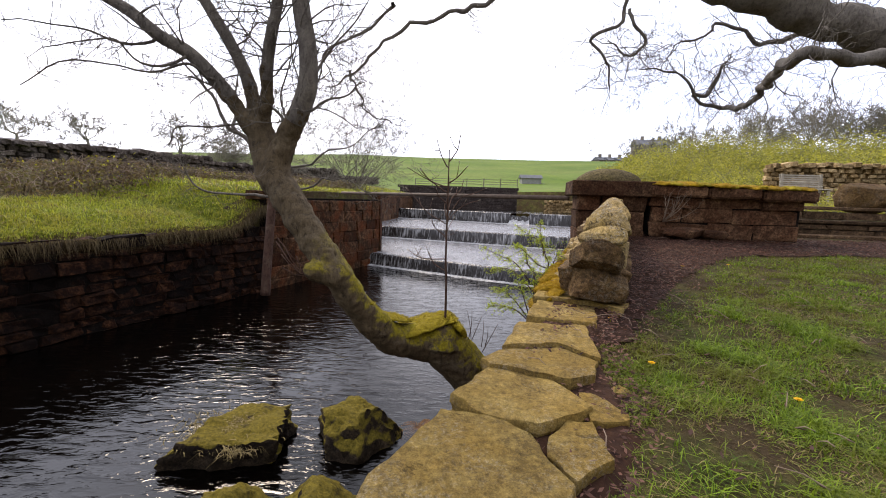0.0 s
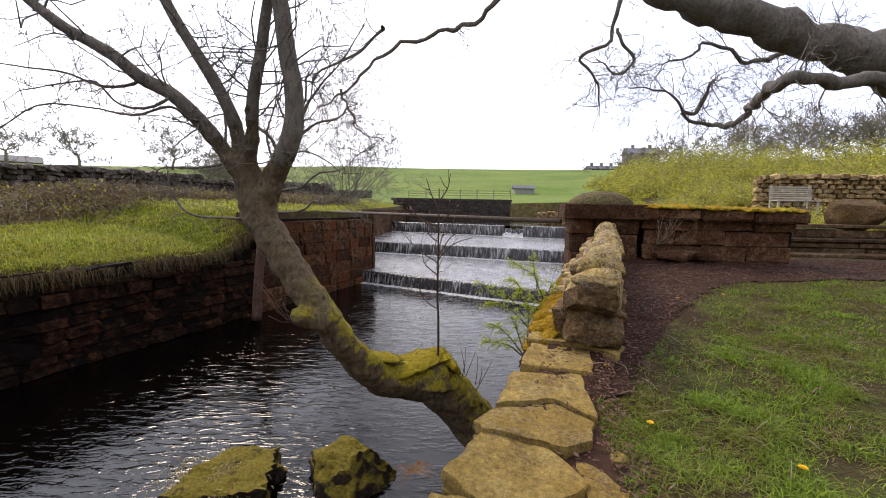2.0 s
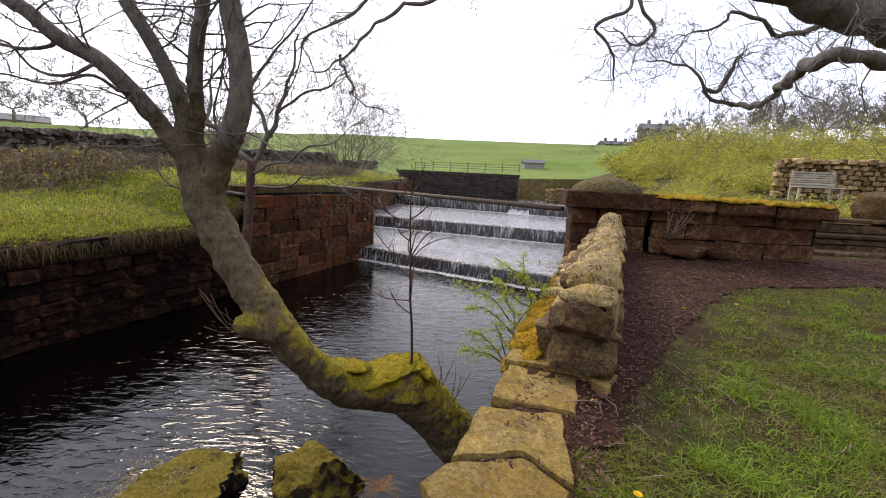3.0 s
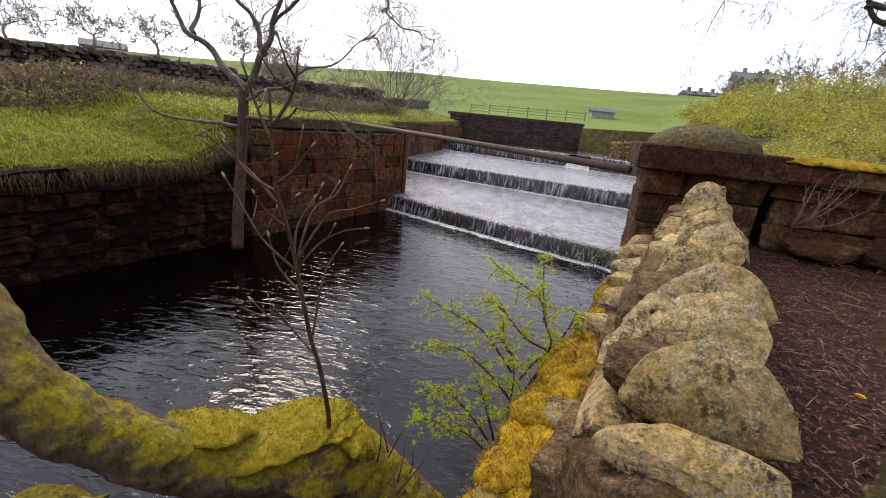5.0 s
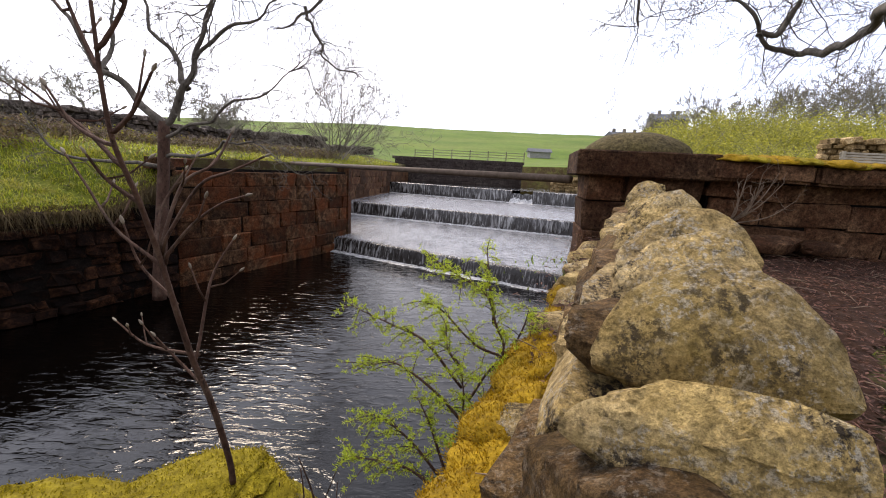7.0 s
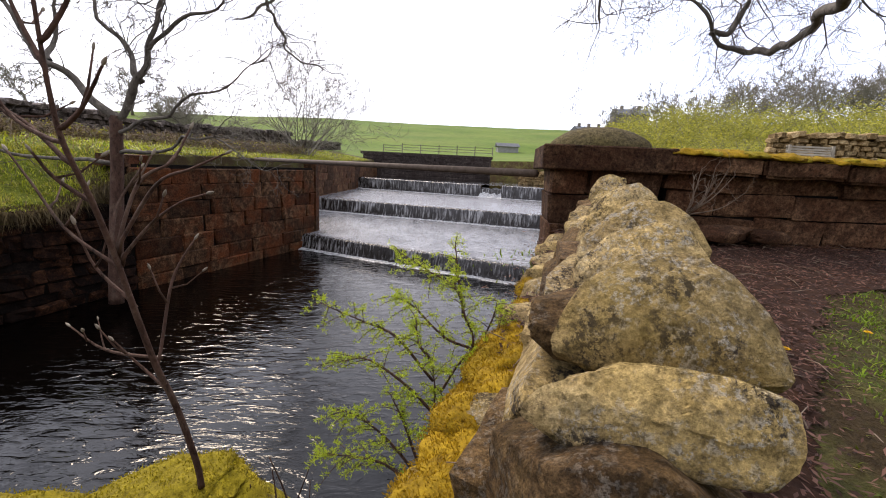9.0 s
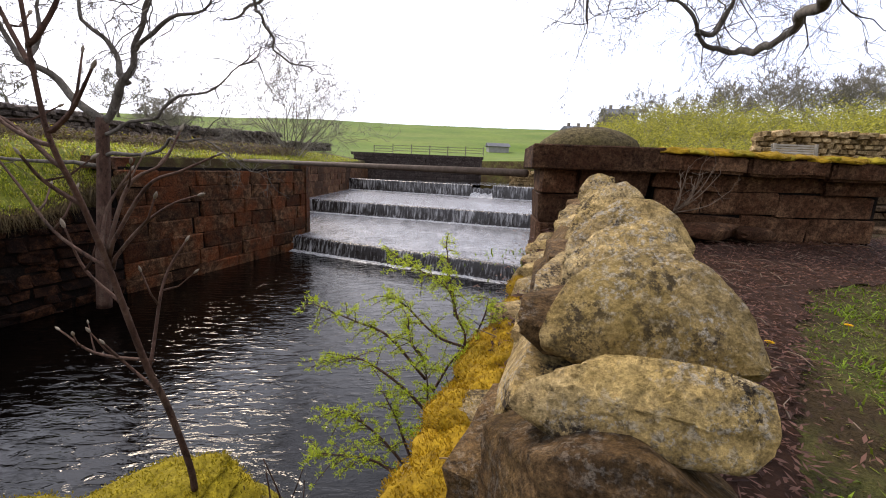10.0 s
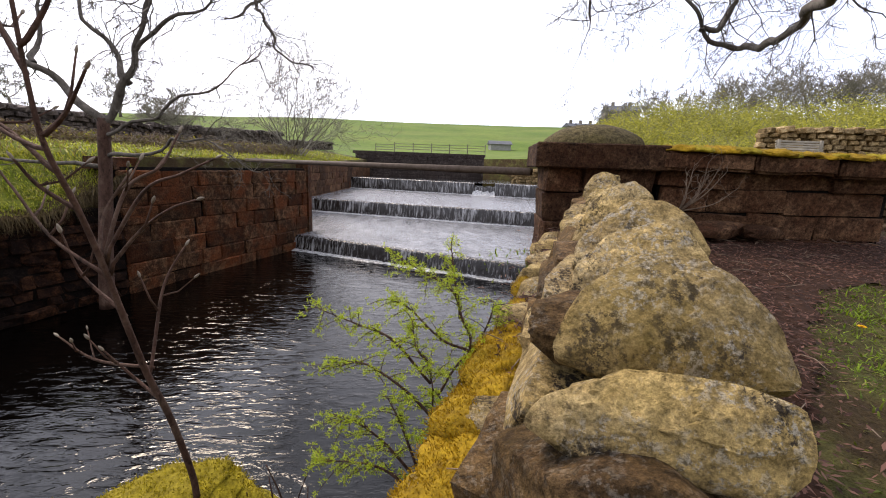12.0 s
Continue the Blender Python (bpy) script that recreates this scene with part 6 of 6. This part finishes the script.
def build_scrub():
    """Yellow-green spring scrub over the hillside: many small leaf clumps on thin stems."""
    rs = random.Random(60)
    for band in range(5):
        verts, faces = [], []
        stems = Tubes()
        for _ in range(150):
            side = radians(rs.uniform(13, 62))
            r = 13.5 + band * 6.5 + rs.uniform(0, 6.5)
            x, y = r * math.sin(side), r * math.cos(side)
            if x < right_x(y) + 2.5 or (band < 2 and x > 10.5 and y < 16.5):
                continue
            tone = noise.noise(Vector((x * 0.22, y * 0.22, 4))) + 0.4 * noise.noise(Vector((x * 0.8, y * 0.8, 6)))
            if tone < -0.5:
                continue
            h = (0.6 + 2.8 * rs.random() ** 2) * (0.25 + 0.24 * band) * lerp(math.degrees(side), (13, 0.6), (30, 1.0))
            w = h * rs.uniform(0.6, 1.0) + 0.15
            z = ground_z(x, y)
            for _ in range(rs.choice((500, 700, 900))):
                a, f = rs.uniform(0, 2 * math.pi), rs.random() ** 0.5
                q = Vector((x + math.cos(a) * f * w, y + math.sin(a) * f * w * 0.8, z + h * (1 - f * f * 0.75) * (0.15 + 0.85 * rs.random()) * (0.8 + 0.5 * noise.noise(Vector((x + a, y + f * 3, 1))))))
                u = Vector((rs.gauss(0, 0.7), rs.gauss(0, 0.7), rs.gauss(0.3, 0.6))).normalized()
                leaf_quad(verts, faces, q, u, u.orthogonal().normalized(), rs.uniform(0.05, 0.10) * (0.7 + 0.3 * band), 0.026 * (0.7 + 0.4 * band))
            for _ in range(3):
                a = rs.uniform(0, 2 * math.pi)
                e = Vector((math.cos(a) * w * 0.7, math.sin(a) * w * 0.6, h * rs.uniform(0.6, 1.0)))
                p = Vector((x, y, z))
                stems.add([p, p + e * 0.5 + Vector((rs.gauss(0, 0.05), 0, 0.05)), p + e], [0.008, 0.006, 0.004], 3, close=False)
        tagged(stems.link("scrub_stems", BARK_FAR), "thin brown stems of the hillside scrub", "scrub", kind="stuff")
        tagged(made("hillside_scrub", verts, faces, SCRUB, soft=False), "yellow-green spring scrub covering the hillside", "scrub", kind="stuff")


build_scrub()


# ---- behind the garden wall: steps, bench ----
def build_bench():
    b = thing("slatted_bench", "pale weathered slatted wooden bench by the rubble wall", "bench")
    m = pose(12.6, 15.2, ground_z(12.6, 15.2) + 0.02, 0, 0, -8)
    for k in range(7):
        box = m @ Vector((0, 0.014 * k, 0.48 + 0.075 * k))
        box_part("back_slat", b, PALEWOOD, box, (1.4, 0.03, 0.055), -8, bevel=0.006)
    for k in range(4):
        box_part("seat_slat", b, PALEWOOD, m @ Vector((0, -0.42 + 0.11 * k, 0.43)), (1.4, 0.09, 0.03), -8, bevel=0.006)
    for sx in (-0.62, 0.62):
        box_part("leg", b, PALEWOOD, m @ Vector((sx, -0.40, 0.21)), (0.07, 0.07, 0.44), -8)
        box_part("leg", b, PALEWOOD, m @ Vector((sx, 0.05, 0.48)), (0.07, 0.07, 1.0), -8)
    return b


PALEWOOD = plain_noise("pale_timber", (0.30, 0.27, 0.21), (0.46, 0.42, 0.34), 5, 0.85)
build_bench()


def build_low_terrace():
    """Broad low steps that carry on from the garden wall's end."""
    for k, (x0, x1, y, z0, z1) in enumerate(((5.75, 9.6, 7.10, 0.3, 0.50), (5.85, 9.6, 7.42, 0.42, 0.74), (5.95, 9.6, 7.75, 0.6, 0.98))):
        s = thing("terrace_step", "dark squared stone terrace step with thin slab edge", "step", group="terrace steps")
        courses((x0, y), (x1, y - 0.1), z0, z1 - 0.07, s, STEP_MESHES, 70 + k, tall=(0.14, 0.2), long=(0.45, 0.9), deep=0.3, out=0.01, slack=0.004)
        box_part("edge_slab", s, STEPSTONE, ((x0 + x1) / 2, y + 0.12, z1 - 0.03), (x1 - x0 + 0.1, 0.42, 0.06), -1.5, bevel=0.012)
    build_rock((8.1, 8.3, 1.16), (1.0, 0.7, 0.62), 91, BROWNSTONE, "rounded mossy boulder on the terrace", level=4)


build_low_terrace()

# ---- leaf litter, dandelions, moss on the garden wall, twigs ----
rq = random.Random(90)


def build_litter():
    """The dark bed of dead leaves and chips beside the walls."""
    verts, faces = [], []
    step = 0.025
    cells = {}
    for i in range(int(8.2 / step)):
        for k in range(int(4.2 / step)):
            x, y = 0.9 + i * step, 2.5 + k * step
            if in_bed(x, y) and y < 6.75 and x < 9.2:
                cells[(i, k)] = (x, y)
    index = {}
    for (i, k), (x, y) in cells.items():
        ids = []
        for a, b in ((0, 0), (1, 0), (1, 1), (0, 1)):
            key = (i + a, k + b)
            if key not in index:
                index[key] = len(verts)
                px, py = 0.9 + key[0] * step, 2.5 + key[1] * step
                verts.append((px, py, ground_z(px, py) + 0.012 + 0.012 * noise.noise(Vector((px * 9, py * 9, 1)))))
            ids.append(index[key])
        faces.append(tuple(ids))
    tagged(made("litter_bed", verts, faces, EARTH), "bare dark earth strip beside the walls", "earth", kind="structure")
    verts, faces = [], []
    places = list(cells.values())
    for _ in range(52000):
        x, y = rq.choice(places)
        if y > 4.6 and rq.random() < 0.45:
            continue
        x, y = x + rq.gauss(0, 0.12), y + rq.gauss(0, 0.12)
        if on_flag(x, y):
            continue
        a = rq.uniform(0, 2 * math.pi)
        d = Vector((math.cos(a), math.sin(a), rq.gauss(0, 0.22))).normalized()
        w = (Vector((-d.y, d.x, 0)) + Vector((0, 0, rq.gauss(0, 0.4)))).normalized()
        leaf_quad(verts, faces, Vector((x, y, ground_z(x, y) + rq.uniform(0.014, 0.045))), d, w, rq.uniform(0.012, 0.048), rq.uniform(0.0020, 0.0065))
    tagged(made("dead_leaves", verts, faces, DEAD, soft=False), "dry purple-brown dead leaves and chips", "leaves", kind="stuff")
    t = Tubes()
    for _ in range(300):
        x, y = rq.choice(places)
        a = rq.uniform(0, 2 * math.pi)
        n = rq.uniform(0.05, 0.22)
        p = Vector((x, y, ground_z(x, y) + 0.03))
        d = Vector((math.cos(a), math.sin(a), rq.gauss(0, 0.08)))
        t.add([p, p + d * n * 0.5 + Vector((0, 0, rq.uniform(0, 0.02))), p + d * n], [0.003, 0.0025, 0.0015], 4)
    tagged(t.link("fallen_twigs", STRAWWOOD), "pale fallen twigs on the litter", "twigs", kind="stuff")


STRAWWOOD = plain_noise("bleached_twigs", (0.11, 0.075, 0.050), (0.27, 0.205, 0.15), 20, 0.85, 0.001)
build_litter()


def build_dandelion(at):
    x, y = at
    d = thing("dandelion", "yellow dandelion flower open in the short grass", "flower", group="dandelions in the lawn")
    base = Vector((x, y, ground_z(x, y)))
    top = base + Vector((rq.gauss(0, 0.008), rq.gauss(0, 0.008), 0.035))
    Tubes().add([base, base.lerp(top, 0.5), top], [0.0022, 0.002, 0.002], 5).link("stalk", FRESH, d)
    verts, faces = [], []
    tilt = Vector((rq.gauss(0, 0.12), -0.25, 1)).normalized()
    for ring, (r, n, up) in enumerate(((0.021, 26, 0.15), (0.016, 20, 0.35), (0.010, 14, 0.6))):
        for k in range(n):
            a = 2 * math.pi * (k + 0.3 * ring) / n
            e = Vector((math.cos(a), math.sin(a), up)).normalized()
            e = e.normalized()
            w = Vector((-math.sin(a), math.cos(a), 0))
            leaf_quad(verts, faces, top + Vector((0, 0, 0.001 * ring)), e, w, r, 0.0028)
    made("petals", verts, faces, GOLD, d, "bright yellow petals", soft=False)
    return d


for at in ((1.68, 1.90), (1.16, 2.21), (1.19, 2.87), (3.0, 4.4), (2.4, 4.2)):
    build_dandelion(at)

# moss on the coping of the garden wall and on the pillar's side
for k in range(15):
    f = (k + 0.5) / 15
    x, y = 3.16 + 2.08 * f, 6.43 - 0.20 * f
    moss_cushion((x + rq.uniform(-0.04, 0.04), y + rq.uniform(-0.02, 0.06), 1.222 - 0.03 * f), (rq.uniform(0.22, 0.36), 0.30, rq.uniform(0.06, 0.10)), 440 + k, turn=-5 + rq.uniform(-14, 14), tilt=(rq.uniform(0, 8), 0), fronds=700, body=(MOSS, MOSSGREEN)[k % 3 == 1], leaf=(MOSSLEAF, MOSSLEAF_GREEN)[k % 3 == 1], label="yellow-green moss along the wall's coping")


def build_wall_shrub():
    """Bare pale stems that grow out of the garden wall's foot."""
    s = thing("wall_shrub", "bare pale-stemmed shrub growing against the garden wall", "shrub")
    r = random.Random(12)
    for k, (dx, dz) in enumerate(((0.02, 0.42), (0.12, 0.45), (0.22, 0.46), (0.32, 0.38), (0.42, 0.24), (0.14, 0.3), (-0.06, 0.3), (0.05, 0.24))):
        p = Vector((3.30, 6.40, 0.66))
        q = p + Vector((dx, -0.10 - 0.04 * k % 0.1, dz))
        ln, rd = limb([p, p.lerp(q, 0.5) + Vector((r.gauss(0, 0.02), -0.06, r.gauss(-0.01, 0.02))), q], 0.008, 0.002)
        t = Tubes().add(ln, rd, 5)
        for i in range(4, len(ln), 2):
            grow(t, r, ln[i], (r.gauss(0, 0.5), -0.2, 1), 0.12, 0.003, 1, kids=(1, 2))
        t.link("stem", STRAWWOOD, s)
    return s


build_wall_shrub()
build_rock((3.55, 6.30, 0.52), (0.62, 0.40, 0.15), 95, DARKSTONE, "flat dark stone jutting from the wall's foot", turn=6, box=0.75, level=3)
build_rock((4.0, 6.3, 0.50), (0.4, 0.3, 0.12), 96, DARKSTONE, "flat dark stone jutting from the wall's foot", turn=6, box=0.75, level=3)


def build_rock_grass(at, n, spread, seed, label, tall=(0.05, 0.13)):
    r = random.Random(seed)
    spots = [(at[0] + r.gauss(0, spread), at[1] + r.gauss(0, spread * 0.8), at[2] + r.uniform(-0.03, 0.01), 1.0) for _ in range(n)]
    return blades("rock_grass", spots, (LONGGRASS, STRAW)[seed % 2], r, tall, 0.004, 1.7, 0.7, label=label)


build_rock_grass((-1.72, 3.56, -1.32), 320, 0.10, 1, "dry tuft hanging from the mossy rock")
build_rock_grass((-1.95, 3.78, -1.29), 700, 0.20, 3, "dry grass on top of the mossy rock")


def build_path_earth():
    """Trodden soil and grit between the flagstones."""
    verts, faces, width = [], [], 9
    ys = stretch((0.9, 3.5, 0.08))
    for y in ys:
        l = right_x(y) + 0.14
        r = path_edge(y)
        for k in range(width):
            x = l + (r + 0.04 * noise.noise(Vector((y * 7, 0, 0))) - l) * k / (width - 1)
            verts.append((x, y, ground_z(x, y) + (0.045 + 0.014 * noise.noise(Vector((x * 14, y * 14, 4))) if k < width - 1 else -0.005)))
    for i in range(len(ys) - 1):
        for k in range(width - 1):
            a = i * width + k
            faces.append((a, a + 1, a + 1 + width, a + width))
    tagged(made("path_earth", verts, faces, EARTH), "dark trodden soil between the flagstones", "earth", kind="structure")
    verts, faces = [], []
    for _ in range(2600):
        y = rq.uniform(1.0, 3.1)
        x = rq.uniform(right_x(y) + 0.15, path_edge(y) + 0.1)
        a = rq.uniform(0, 2 * math.pi)
        d = Vector((math.cos(a), math.sin(a), rq.gauss(0, 0.2))).normalized()
        leaf_quad(verts, faces, Vector((x, y, ground_z(x, y) + rq.uniform(0.03, 0.065))), d, d.orthogonal().normalized(), rq.uniform(0.012, 0.04), rq.uniform(0.002, 0.007))
    tagged(made("dead_leaves", verts, faces, DEAD, soft=False), "dry leaf scraps between the flagstones", "leaves", kind="stuff")
    for k, (x, y, s) in enumerate(((0.60, 1.88, 0.10), (0.42, 1.60, 0.09), (0.74, 2.0, 0.08), (0.40, 1.52, 0.06), (0.72, 1.70, 0.07), (0.90, 2.02, 0.09), (0.70, 1.60, 0.08))):
        build_rock((x, y, ground_z(x, y) + 0.01), (s * 1.3, s, s * 0.5), 500 + k, SLAB, "small broken stone between the flagstones", turn=40 * k, level=3, box=0.7, name="stone_chip", group="stone chips")


build_path_earth()


def build_lawn_scraps():
    """Odd dead leaves and short twigs lying in the grass and on the flagstones."""
    r = random.Random(66)
    verts, faces, t = [], [], Tubes()
    for _ in range(420):
        x, y = r.uniform(0.1, 3.4), r.uniform(1.0, 4.0)
        if x < right_x(y) + 0.15:
            continue
        lift = 0.075 if on_flag(x, y) else 0.02
        a = r.uniform(0, 2 * math.pi)
        d = Vector((math.cos(a), math.sin(a), r.gauss(0, 0.2))).normalized()
        p = Vector((x, y, ground_z(x, y) + lift + 0.01))
        leaf_quad(verts, faces, p, d, Vector((-d.y, d.x, r.gauss(0, 0.3))).normalized(), r.uniform(0.015, 0.05), r.uniform(0.003, 0.010))
        if r.random() < 0.25:
            n = r.uniform(0.05, 0.18)
            t.add([p, p + d * n * 0.5 + Vector((r.gauss(0, 0.01), 0, 0.012)), p + d * n], [0.0028, 0.0024, 0.0014], 4)
    tagged(made("dead_leaves", verts, faces, DEAD, soft=False), "scattered dead leaves in the lawn grass", "leaves", kind="stuff")
    tagged(t.link("fallen_twigs", STRAWWOOD), "short pale twigs scattered over the lawn", "twigs", kind="stuff")


build_lawn_scraps()


def build_bank_weeds():
    """Thin twigs and a brown fern tuft at the leaning trunk's foot."""
    w = thing("bank_twigs", "thin bare twigs rising from the mossy stub", "twigs")
    r = random.Random(31)
    for k in range(9):
        p = Vector((0.20 + 0.035 * k + r.gauss(0, 0.03), 4.15 + r.gauss(0, 0.08), -0.42 - 0.02 * k))
        q = p + Vector((r.gauss(0, 0.05), r.gauss(-0.04, 0.05), r.uniform(0.12, 0.32)))
        Tubes().add(spline([p, p.lerp(q, 0.5) + Vector((r.gauss(0, 0.012), 0, 0)), q], 4), [0.004 * (1 - i / 11) + 0.001 for i in range(9)], 4).link("twig", BARK_RED, w)
    verts, faces = [], []
    for k in range(16):
        a = r.uniform(0, 2 * math.pi)
        d = Vector((math.cos(a), math.sin(a), 0.35)).normalized()
        for i in range(12):
            c = Vector((-0.12, 3.75, -1.22)) + d * 0.02 * i - Vector((0, 0, 0.0009 * i * i))
            for sgn in (-1, 1):
                side = Vector((-d.y, d.x, 0.1)) * sgn
                leaf_quad(verts, faces, c, (side + d * 0.5).normalized(), d, 0.05 * (1 - i / 13), 0.006)
    tagged(made("withered_fern", verts, faces, FERN, soft=False), "withered rust-brown fern at the water's edge", "fern")


FERN = leaf_mat("rusty_fern", (0.11, 0.05, 0.02), (0.28, 0.15, 0.06))
build_bank_weeds()
